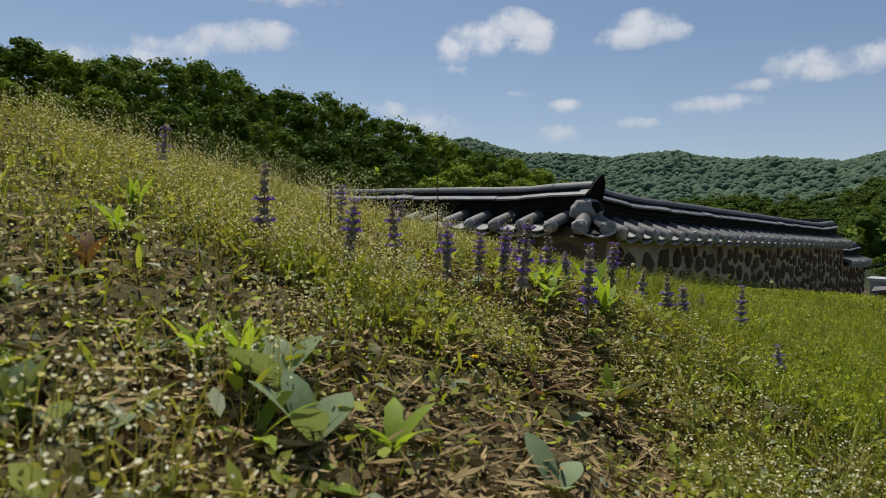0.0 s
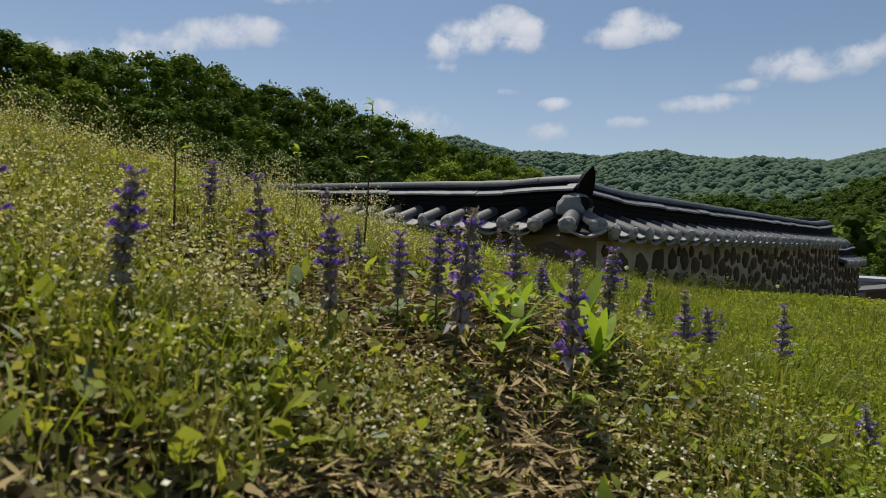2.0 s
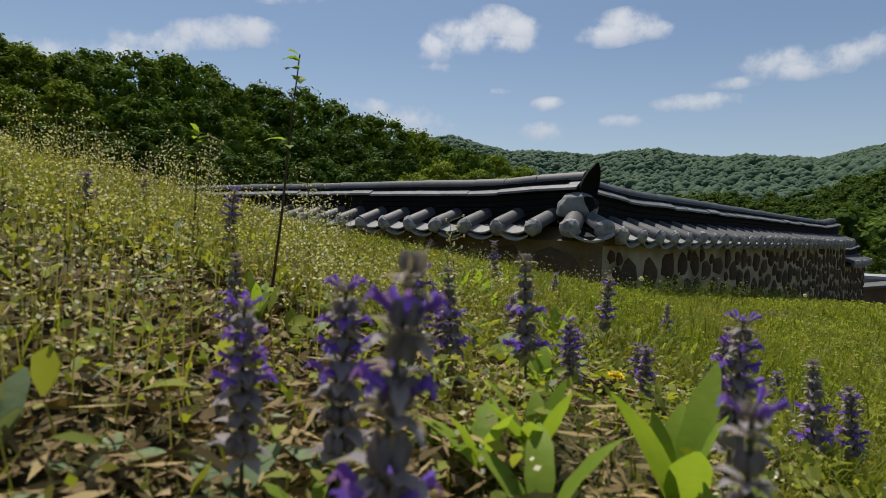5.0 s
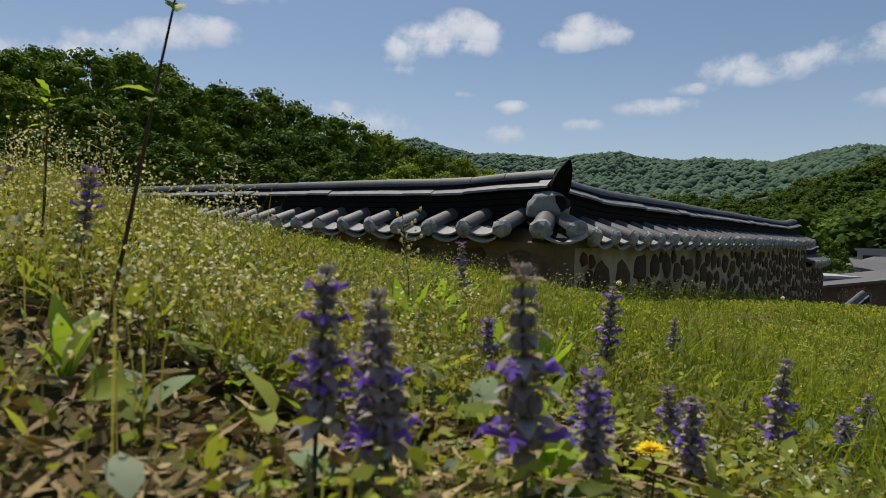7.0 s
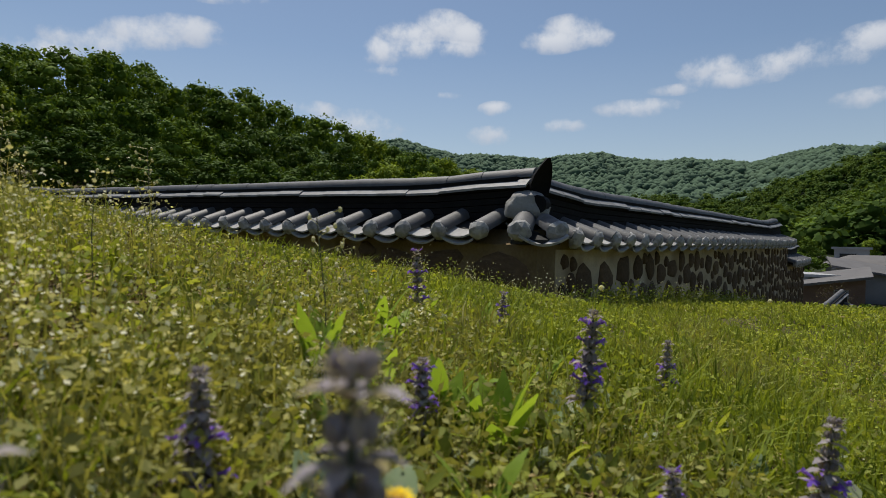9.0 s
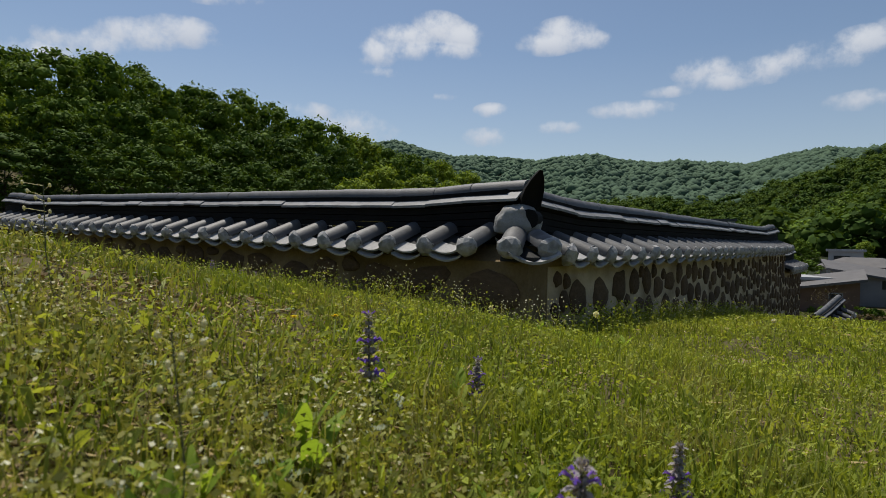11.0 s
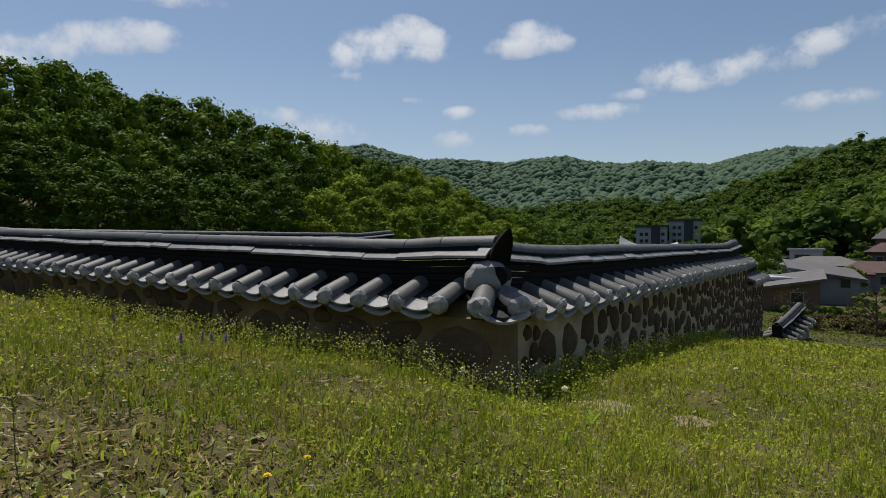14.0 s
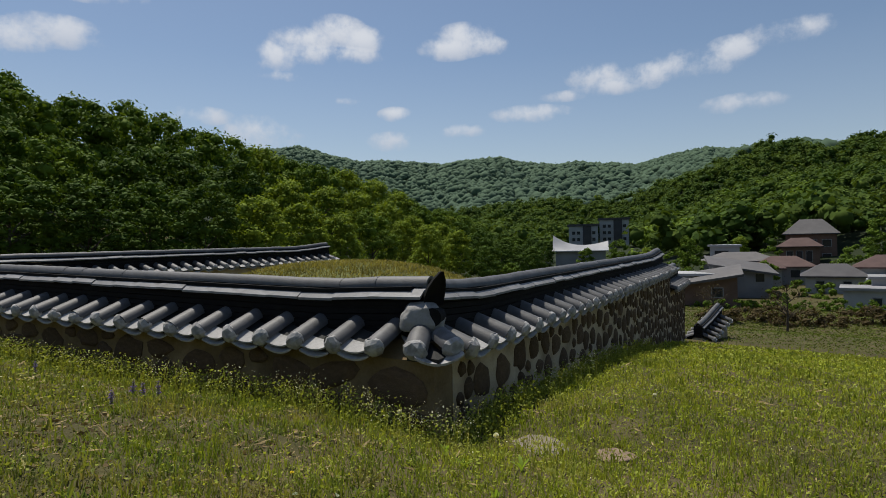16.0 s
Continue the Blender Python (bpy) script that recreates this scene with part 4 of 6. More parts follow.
    tagged(new("wall_cress_florets", mesh_np("wall_cress_florets", V, T, M_FLORET)), "small cream florets of the cress before the wall", "flowers", kind="stuff")
    # taller weeds along the foot of the wall
    m = 2600
    x = np.where(rng.uniform(size=m) < .5, rng.uniform(-6, 0.4, m), 0.22 + np.abs(rng.normal(0, .12, m)))
    y = np.where(x < 0.2, -0.02 - np.abs(rng.normal(0, .16, m)), rng.uniform(-.2, 7, m) ** 1.0)
    keep = off_walls(x, y)
    x, y = x[keep], y[keep]
    n = len(x)
    h = rng.uniform(0.08, 0.26, n)
    z = land_z(x, y)
    tagged(new("wall_weeds", blades(rng, x, y, h, np.full(n, .003), rng.uniform(.05, .5, n), M_GROUND_LEAF, "wall_weeds", z)), "taller weeds at the foot of the wall", "weeds", kind="stuff")
    base = np.stack([x, y, z], -1)
    cs = [base + np.stack([rng.normal(0, .03, n), rng.normal(0, .03, n), h * rng.uniform(.1, 1, n)], -1) for k in range(7)]
    V, T = diamonds(rng, np.concatenate(cs), rng.uniform(.012, .034, 7 * n), 0.3)
    tagged(new("wall_weed_leaves", mesh_np("wall_weed_leaves", V, T, M_GROUND_LEAF)), "leaves of the weeds at the foot of the wall", "weeds", kind="stuff")


build_meadow()
mound = build_mound()

# ---- woods ----
M_LEAF = [
    material("leaf_mid", (0.034, 0.074, 0.01), (0.16, 0.235, 0.028), 0.75, 0.5, 3, 0, translucent=0.17, island=0.5, each=0.3),
    # Serves dark trees, and the shade at the foot of the wood as colour.
    material("leaf_dark", (0.022, 0.05, 0.008), (0.09, 0.148, 0.019), 0.75, 0.5, 3, 0, translucent=0.15, island=0.5, each=0.3),
    material("leaf_yellow", (0.09, 0.14, 0.015), (0.25, 0.32, 0.04), 0.75, 0.5, 3, 0, translucent=0.24, island=0.5, each=0.3),
]


M_HILL = material("hill_leaf", (0.028, 0.058, 0.012), (0.115, 0.165, 0.03), 0.9, 0.11, 0.6, 0, translucent=0.2, island=0.3)
M_VALLEY = material("valley_turf", (0.06, 0.085, 0.018), (0.16, 0.19, 0.045), 0.8, 0.2, 3, 0, translucent=0.2, island=0.5)
# Far ridge leaves: paler and bluer, the haze of distance put into the colour.
M_RIDGE_HAZED = material("ridge_leaf_hazed", (0.043, 0.077, 0.05), (0.092, 0.142, 0.083), 0.95, 0.02, 0.2, 0, island=0.12)


def ball(level):
    """Places and triangles of a unit geodesic ball."""
    bm = bmesh.new()
    bmesh.ops.create_icosphere(bm, subdivisions=level, radius=1)
    v, t = np.array([v.co for v in bm.verts]), np.array([[q.index for q in f.verts] for f in bm.faces])
    bm.free()
    return v, t


BALL = ball(1)


def cores(rng, c, r, squash=.75, rough=.3):
    """The dense inner twigs and leaves of clumps, which let no light through: lumpy bodies at c, of radius r."""
    bv, bt = BALL
    n = len(c)
    k = 1 + rng.uniform(-rough, rough, (n, len(bv), 1))
    v = np.asarray(c)[:, None] + bv[None] * k * np.asarray(r).reshape(-1, 1, 1) * [1, 1, squash]
    return v.reshape(-1, 3).astype(np.float32), (np.arange(n)[:, None, None] * len(bv) + bt[None]).reshape(-1, 3)


def join(*pairs):
    """Several arrays of places and triangles as one."""
    vs, ts, at = [], [], 0
    for v, t in pairs:
        vs.append(v)
        ts.append(t + at)
        at += len(v)
    return np.concatenate(vs), np.concatenate(ts)


def crown_arrays(rng, n, width, height, lobes, leaf):
    """Leaf sprays in flat-topped clumps, each round a dense core, with dark gaps between the clumps."""
    cs, outs, mid, rad_ = [], [], [], []
    for k in range(lobes):
        a, q = k * 2.4 + rng.uniform(-.5, .5), rng.uniform(.15, 1) ** .5
        zz = rng.uniform(-.9, 1)
        rad = width / 2 * (1 - 0.25 * max(zz, 0)) * np.sqrt(max(0.08, 1 - zz * zz * .85)) * q
        c = np.array([np.cos(a) * rad, np.sin(a) * rad, zz * height / 2])
        lr = width * rng.uniform(.075, .135)
        mid.append(c)
        rad_.append(lr * .66)
        d = rng.normal(size=(n // lobes, 3))
        d[:, 2] = np.where(d[:, 2] < 0, d[:, 2] * .5, d[:, 2])
        d /= np.linalg.norm(d, axis=1, keepdims=True)
        cs.append(c + d * [1, 1, .75] * lr * rng.uniform(.75, 1.35, (n // lobes, 1)))
        outs.append(d + [0, 0, .5])
    c = np.concatenate(cs)
    return join(sprays(rng, c, np.concatenate(outs), rng.uniform(.55, 1.25, len(c)) * leaf, .75, .5), cores(rng, np.array(mid), rad_))


def tree_proto(seed, mat, width, height, trunk, n=5200, leaf=0.29, lobes=84):
    rng = np.random.default_rng(seed)
    root = new("tree")
    bm = bmesh.new()
    rr = random.Random(seed)
    lathe_tube(bm, [(0, 0, -0.6), (rr.uniform(-.1, .1), 0.05, trunk * .5), (rr.uniform(-.2, .2), rr.uniform(-.2, .2), trunk), (0.1, 0, trunk + height * .55)], [0.24, 0.17, 0.13, 0.03], 7)
    for k in range(5):
        a = rr.uniform(0, 6.28)
        z = trunk * .8 + k * height * .09
        lathe_tube(bm, [(0, 0, z), (math.cos(a) * width * .2, math.sin(a) * width * .2, z + height * .14), (math.cos(a) * width * .38, math.sin(a) * width * .38, z + height * .22)], [0.09, 0.05, 0.015], 5)
    part("trunk", bm, M_BARK, root)
    V, T = crown_arrays(rng, n, width, height, lobes, leaf)
    V[:, 2] += trunk + height * .45
    put_part("crown", mesh_np("crown", V, T, mat), root)
    return root


def plant_woods():
    protos = [
        tree_proto(1, M_LEAF[0], 6.5, 8.5, 2.2), tree_proto(2, M_LEAF[1], 6.0, 9.5, 2.0), tree_proto(3, M_LEAF[2], 6.0, 8.0, 2.0),
        tree_proto(4, M_LEAF[0], 5.5, 7.0, 1.8), tree_proto(5, M_LEAF[1], 7.0, 8.0, 2.0),
    ]
    labels = ["mid-green broadleaf tree at the wood's edge", "dark green broadleaf tree in the wood", "yellow-green young broadleaf tree", "small mid-green broadleaf tree", "broad dark green tree in the wood"]
    for p, l in zip(protos, labels):
        tagged(p, l, "tree", "trees of the wood")
    rr = random.Random(5)
    first = set()

    def plant(k, az, d, s=1.0, sz=1.0):
        b = bearing(az)
        x, y = ORIGIN[0] + b.x * d, ORIGIN[1] + b.y * d
        m = Matrix.Translation((x, y, float(land_z(np.float64(x), np.float64(y))))) @ pose(0, 0, 0, 0, 0, rr.uniform(0, 360)) @ Matrix.Diagonal((s, s, s * sz, 1))
        if k in first:
            ob = copy_thing(protos[k], Matrix())
            ob.matrix_basis = m
        else:
            first.add(k)
            protos[k].matrix_basis = m

    # skyline of the wood: bearing, height of the tree tops (degrees)
    az_k = [18, 22, 24, 30, 33, 36, 40, 44, 47, 52, 55.7, 59, 61.5, 63, 65, 67, 70, 73.5, 77.5, 81, 100]
    el_k = [0.5, 1.2, 2.2, 3.9, 5.3, 6.9, 8.0, 9.0, 10.1, 11.2, 12.3, 12.9, 12.4, 13.0, 14.4, 14.7, 13.9, 13.9, 13.5, 13.7, 13.4]
    tall = []
    for p in protos:
        crown = next(c for c in p.children if c.name.startswith("crown"))
        z = np.empty(len(crown.data.vertices) * 3, np.float32)
        crown.data.vertices.foreach_get("co", z)
        tall.append(float(np.percentile(z[2::3], 99.6)))
    for row, (d0, frac) in enumerate(((42, .55), (52, .78), (66, 1.0), (84, 1.0))):
        az = 19.0 + row
        while az < 100:
            stretch = 1 + max(0, (46 - az)) / 26 * 1.3
            d = (d0 + rr.uniform(-4, 4)) * stretch
            e = float(np.interp(az, az_k, el_k))
            b = bearing(az)
            gz = float(land_z(np.float64(ORIGIN[0] + b.x * d), np.float64(ORIGIN[1] + b.y * d)))
            top = 1.0 + math.tan(radians(e)) * d * frac + rr.uniform(-.6, .4)
            hgt = max(3.0, top - gz)
            yellow = 27 < az < 46
            # The low front row gets dark leaves, painting in the shade under the canopy.
            k = rr.choice((2, 2, 2, 0, 3)) if yellow and row < 3 else rr.choice((2, 0, 3)) if az > 70 and row > 0 else (rr.choice((1, 4)) if row == 0 or (row == 1 and az < 60 and rr.random() < .6) else rr.choice((0, 0, 3, 0, 4, 3)))
            full = tall[k]
            s = hgt / full
            sw = min(1.25, max(.75, s))
            plant(k, az, d, sw, s / sw)
            az += math.degrees((4.4 if row < 2 else 3.5) * sw / d) * rr.uniform(.8, 1.1)
    # a few on the slope beyond the houses and by the yard
    for az, d, s, k in ((22, 60, .45, 3), (20, 58, .5, 1), (24, 54, .5, 1), (15, 105, .55, 3), (12, 100, .6, 0), (6, 104, .6, 0), (3.5, 98, .5, 3), (2, 106, .55, 2), (-8, 105, .7, 0), (-11, 90, .6, 1), (9.5, 96, .5, 2)):
        plant(k, az, d, s)
    # far woods as one mass
    rng = np.random.default_rng(21)
    for name, mat, n, d0, d1, a0, a1, size, cards, lobes in (
        ("hill_woods", M_HILL, 1300, 125, 410, -15, 33, 8.0, 138, 6),
        ("hill_woods_bright", M_LEAF[0], 130, 135, 240, -3, 12, 6.5, 150, 6),
        ("hill_woods_dark", M_LEAF[1], 480, 120, 420, -15, 38, 8.5, 126, 6),
        ("ridge_woods", M_RIDGE_HAZED, 12000, 390, 1120, -15, 56, 7.5, 2, 1),
    ):
        a = np.radians(rng.uniform(a0, a1, n))
        d = np.sqrt(rng.uniform(d0 ** 2, d1 ** 2, n))
        x, y = ORIGIN[0] - np.sin(a) * d, ORIGIN[1] + np.cos(a) * d
        clear = (np.degrees(a) > 9.5) & (np.degrees(a) < 19) & (d < 215)      # open ground before the apartment blocks
        x, y = x[~clear], y[~clear]
        n = len(x)
        s = size * rng.uniform(.7, 1.3, n)
        mid = np.repeat(np.stack([x, y, land_z(x, y) + s * (.4 if lobes > 1 else .25)], -1), lobes, 0)
        lr = np.repeat(s, lobes) * (.8 if lobes == 1 else .26) * rng.uniform(.8, 1.15, n * lobes)
        if lobes > 1:
            mid = mid + rng.normal(0, .24, mid.shape) * np.repeat(s, lobes)[:, None] * [1, 1, .8]
        per = cards // lobes
        v = rng.normal(size=(n * lobes, per, 3))
        v[..., 2] = np.abs(v[..., 2])
        v /= np.linalg.norm(v, axis=2, keepdims=True)
        c = mid[:, None] + v * [1, 1, .85] * lr[:, None, None] * rng.uniform(.9, 1.1, (len(lr), per, 1))
        leaf = np.repeat(lr, per) * rng.uniform(.32, .64, len(lr) * per) * (1 if lobes > 1 else .6)
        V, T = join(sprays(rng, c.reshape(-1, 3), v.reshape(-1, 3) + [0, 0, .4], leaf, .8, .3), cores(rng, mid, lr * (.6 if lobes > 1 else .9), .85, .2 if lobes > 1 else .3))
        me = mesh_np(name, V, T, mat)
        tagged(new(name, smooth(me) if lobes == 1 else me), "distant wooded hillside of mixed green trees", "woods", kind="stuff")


plant_woods()


def valley_growth():
    rng = np.random.default_rng(41)
    n = 60000
    a, d = np.radians(rng.uniform(-14, 16, n)), rng.uniform(19, 62, n)
    x, y = ORIGIN[0] - np.sin(a) * d, ORIGIN[1] + np.cos(a) * d
    c = np.stack([x, y, land_z(x, y) + .04], -1)
    V, T = diamonds(rng, c, rng.uniform(.05, .13, n) * d / 28, .5, .4)
    tagged(new("valley_grass", mesh_np("valley_grass", V, T, M_VALLEY)), "rough grass on the valley meadow", "grass", kind="stuff")


valley_growth()

# ---- flowers and leafy weeds of the meadow ----
M_BRACT = material("bugle_bract", (0.14, 0.115, 0.135), (0.50, 0.46, 0.50), 0.8, 60, 300, 0, translucent=0.35, island=0.5)
M_PETAL = material("bugle_petal", (0.13, 0.055, 0.50), (0.34, 0.20, 0.86), 0.6, 60, 300, 0, translucent=0.4, island=0.5)
M_STEM = material("plant_stem", (0.06, 0.065, 0.03), (0.13, 0.14, 0.06), 0.7, 40, 200, 0, each=0.4)
M_HERB = material("herb_leaf", (0.14, 0.23, 0.028), (0.33, 0.44, 0.07), 0.5, 25, 120, 0.3, 0.002, translucent=0.45, island=0.3, each=0.4)
M_HERB_GREY = material("herb_leaf_grey", (0.14, 0.195, 0.10), (0.27, 0.34, 0.19), 0.55, 25, 120, 0.3, 0.002, translucent=0.25, island=0.3, each=0.4)
M_HERB_RED = material("herb_leaf_red", (0.09, 0.045, 0.03), (0.18, 0.10, 0.05), 0.6, 25, 120, 0.3, 0.002, translucent=0.3, each=0.4)
M_YELLOW = material("dandelion_yellow", (0.72, 0.52, 0.012), (0.86, 0.68, 0.03), 0.6, 80, 400, 0, translucent=0.2, island=0.4)
M_FLUFF = material("seed_fluff", (0.62, 0.62, 0.60), (0.80, 0.80, 0.78), 0.9, 80, 400, 0, translucent=0.4)


def gz(x, y):
    return float(land_z(np.float64(x), np.float64(y)))


def leaf_strip(bm, base, az, length, width, rise, droop, teeth=0.0, segs=7, fold=0.18):
    """A lance- or spoon-shaped leaf with a midrib fold, curving up and over."""
    d, sd = Vector((math.cos(az), math.sin(az), 0)), Vector((-math.sin(az), math.cos(az), 0))
    rows = []
    for i in range(segs + 1):
        t = i / segs
        w = width / 2 * (math.sin(math.pi * min(1, 0.08 + t * 0.92) ** 1.25) ** 0.75) * (1 + (teeth if i % 2 else -teeth))
        p = Vector(base) + d * length * t * math.cos(rise - droop * t * .5) + Vector((0, 0, length * t * math.sin(rise - droop * t * .6)))
        w = max(w, width * 0.05)
        rows.append((bm.verts.new(p + sd * w + Vector((0, 0, fold * w))), bm.verts.new(p), bm.verts.new(p - sd * w + Vector((0, 0, fold * w)))))
    for a, b in zip(rows, rows[1:]):
        bm.faces.new((a[0], a[1], b[1], b[0]))
        bm.faces.new((a[1], a[2], b[2], b[1]))


def bugle_proto(seed, stem_h, whorls, open_at):
    """Bugle: a square hairy stem with whorls of dark bracts and violet lipped flowers."""
    rr = random.Random(seed)
    root = new("bugle_flower")
    bm = bmesh.new()
    lathe_tube(bm, [(0, 0, -0.02), (rr.uniform(-.003, .003), 0, stem_h * .5), (0, 0, stem_h)], [0.0026, 0.0022, 0.0014], 5)
    part("stem", bm, M_STEM, root)
    bm = bmesh.new()
    for k in range(4):
        leaf_strip(bm, (0, 0, 0.002), k * 1.57 + rr.uniform(-.3, .3), rr.uniform(.035, .055), rr.uniform(.016, .022), rr.uniform(.3, .7), .8, 0.06)
    part("base_leaves", bm, M_HERB, root, shade=True)
    for k in range(whorls):
        f = k / (whorls - 1)
        z = stem_h * (0.36 + 0.61 * f ** .85) + rr.uniform(-.002, .002)
        size = 0.0245 * (1.05 - 0.50 * f) * rr.uniform(.85, 1.12)
        bm = bmesh.new()
        turn = rr.uniform(0, 3)
        for j in range(7):
            leaf_strip(bm, (0, 0, z - .005), turn + j * .9 + rr.uniform(-.2, .2), size * rr.uniform(.75, 1.2), size * rr.uniform(.4, .65), rr.uniform(-.05, .85), .7, segs=3, fold=.3)
        for j in range(7):
            a = turn + .5 + j * .9
            q = Vector((math.cos(a) * size * .33, math.sin(a) * size * .33, z + .003))
            bmesh.ops.create_icosphere(bm, subdivisions=1, radius=size * .17, matrix=Matrix.Translation(q) @ Matrix.Diagonal((1, 1, 1.4, 1)))
        # fine hairs
        for j in range(34):
            a = rr.uniform(0, 6.28)
            q = Vector((math.cos(a), math.sin(a), 0))
            p0 = q * size * .5 + Vector((0, 0, z + rr.uniform(-.003, .006)))
            p1 = p0 + q * size * .35 + Vector((0, 0, size * rr.uniform(.1, .5)))
            sd = Vector((-q.y, q.x, 0)) * .0004
            bm.faces.new([bm.verts.new(v) for v in (p0 - sd, p0 + sd, p1)])
        w = part("whorl", bm, M_BRACT, root, shade=True)
        if k in open_at:
            bm = bmesh.new()
            for j in range(rr.randint(4, 6)):
                a = turn + .3 + j * 1.2 + rr.uniform(-.25, .25)
                q, sd = Vector((math.cos(a), math.sin(a), 0)), Vector((-math.sin(a), math.cos(a), 0))
                p0 = q * size * .35 + Vector((0, 0, z + .003))
                p1 = q * size * 1.02 + Vector((0, 0, z + .008))
                s = size * .31
                for lobe in (-1, 0, 1):
                    e = p1 + sd * lobe * s + q * s * (.75 if lobe == 0 else .25) - Vector((0, 0, s * (.85 if lobe == 0 else .35)))
                    m1, m2 = p1 + (e - p1) * .6 + sd * s * .38, p1 + (e - p1) * .6 - sd * s * .38
                    bm.faces.new([bm.verts.new(v) for v in (p1, m1, e, m2)])
                lathe_tube(bm, [p0, (p0 + p1) / 2, p1], [s * .22, s * .25, s * .38], 5, False)
            put_part("petals", bm_mesh("petals", bm, M_PETAL, True), w, None, "violet lipped petals")
    return root


BUGLES_UPPER = [  # plan place, height of the tip over the ground: the upper patch
    (2.136, -3.787, 0.242), (2.243, -3.654, .215), (1.978, -4.167, .196), (1.78, -4.247, .203), (.905, -4.146, .181), (1.816, -3.883, .195), (2.029, -3.916, .188), (2.16, -3.02, .165),
    (2.20, -2.96, .15), (2.288, -2.703, .19), (1.974, -3.743, .15), (1.87, -3.42, .14), (1.90, -3.21, .10), (2.53, -3.15, .095), (1.46, -3.82, .165), (1.69, -3.60, .12), (1.02, -3.55, .11), (.62, -3.30, .105), (2.16, -3.40, .17),
]
BUGLES_LOWER = [  # the patch nearer the wall
    (1.94, -3.375, .168), (1.822, -3.441, .149), (1.834, -3.40, .098), (1.932, -3.264, .111), (1.971, -2.828, .154), (1.715, -2.764, .174), (1.236, -2.515, .165), (1.24, -3.38, .155),
    (1.70, -2.38, .12), (1.94, -3.05, .105), (2.05, -2.43, .095), (2.05, -2.70, .095), (1.69, -3.27, .11), (1.66, -3.02, .105), (1.90, -2.97, .095), (-3.19, -0.71, .13), (-1.8, -0.8, .13), (-1.6, -0.85, .13), (-1.66, -0.7, .13), (-1.29, -1.27, .13), (-4.63, 0.22, .13), (-3.37, 0.2, .13), (1.30, -2.30, .105), (2.014, -3.697, .169),
]


def plant_bugles():
    protos = [bugle_proto(1, .15, 8, {1, 2, 4, 6}), bugle_proto(2, .15, 7, {0, 1, 3, 6}), bugle_proto(3, .15, 8, {3, 4, 5, 7}), bugle_proto(4, .15, 7, {0, 2})]
    texts = ["violet bugle flower spike with dark hairy whorls", "bugle flower spike with few open violet petals", "bugle flower spike opening at the tip, in the grass", "fading grey-purple bugle flower spike in the grass"]
    rr = random.Random(8)
    used = set()
    for p, t in zip(protos, texts):
        tagged(p, t, "flower", "bugle flowers in the meadow")
    for i, (x, y, h) in enumerate(BUGLES_UPPER + BUGLES_LOWER):
        k = i % 4
        s = h / .15
        wide = min(.95, max(.72, s * .85))
        m = Matrix.Translation((x, y, gz(x, y))) @ pose(0, 0, 0, rr.uniform(-6, 6), rr.uniform(-6, 6), rr.uniform(0, 360)) @ Matrix.Diagonal((wide, wide, s, 1))
        if k in used:
            ob = copy_thing(protos[k], Matrix())
            ob.matrix_basis = m
        else:
            used.add(k)
            protos[k].matrix_basis = m


plant_bugles()


def herb(name, x, y, leaves, length, width, rise, mat, label, seed, teeth=.1, droop=.7, stem=0.0, aim=None):
    """A leafy weed: each leaf a part, round a short crown."""
    rr = random.Random(seed)
    root = tagged(new(name), label, "weed", "leafy weeds in the meadow")
    root.location = (x, y, gz(x, y))
    a0 = rr.uniform(0, 6.28) if aim is None else aim
    for k in range(leaves):
        bm = bmesh.new()
        leaf_strip(bm, (0, 0, stem * k / max(1, leaves)), a0 + k * 2.4, length * rr.uniform(.7, 1.15), width * rr.uniform(.8, 1.15), rise + rr.uniform(-.25, .25), droop * rr.uniform(.6, 1.3), teeth * rr.uniform(.3, 1))
        part("leaf", bm, mat, root, shade=True)
    return root


# plan places and leaf lengths of the larger weeds
BRIGHT_HERBS = [
    (2.25, -4.59, .06), (2.30, -4.56, .05), (2.43, -4.61, .07), (2.48, -4.47, .08), (2.39, -3.81, .07), (2.53, -3.42, .08), (1.76, -4.53, .08), (2.59, -3.92, .06), (2.21, -3.55, .07), (2.10, -4.04, .05),
    (2.03, -3.57, .07), (2.30, -4.80, .07), (2.61, -3.58, .06), (2.63, -2.87, .05), (2.11, -3.66, .09), (2.10, -3.59, .08), (1.88, -3.24, .08), (1.99, -3.56, .06), (2.00, -3.71, .05), (2.08, -2.72, .05),
    (1.39, -2.78, .09), (1.59, -2.65, .07), (1.31, -3.24, .05), (1.61, -3.37, .06), (1.50, -2.99, .07),
]
BRIGHT_HERBS_LOW = [
    (1.57, -3.50, .07), (1.71, -3.35, .07), (1.41, -2.94, .08), (1.42, -2.87, .08), (1.56, -2.85, .09), (1.66, -2.94, .08), (1.68, -2.89, .08), (1.63, -3.11, .06), (0.95, -0.55, .08), (0.55, -0.62, .07),
    (0.72, -0.75, .06), (1.28, -2.32, .07), (1.05, -1.10, .06), (2.22, -2.08, .06), (1.66, -3.16, .08), (1.78, -3.08, .07), (1.85, -3.21, .08),
]
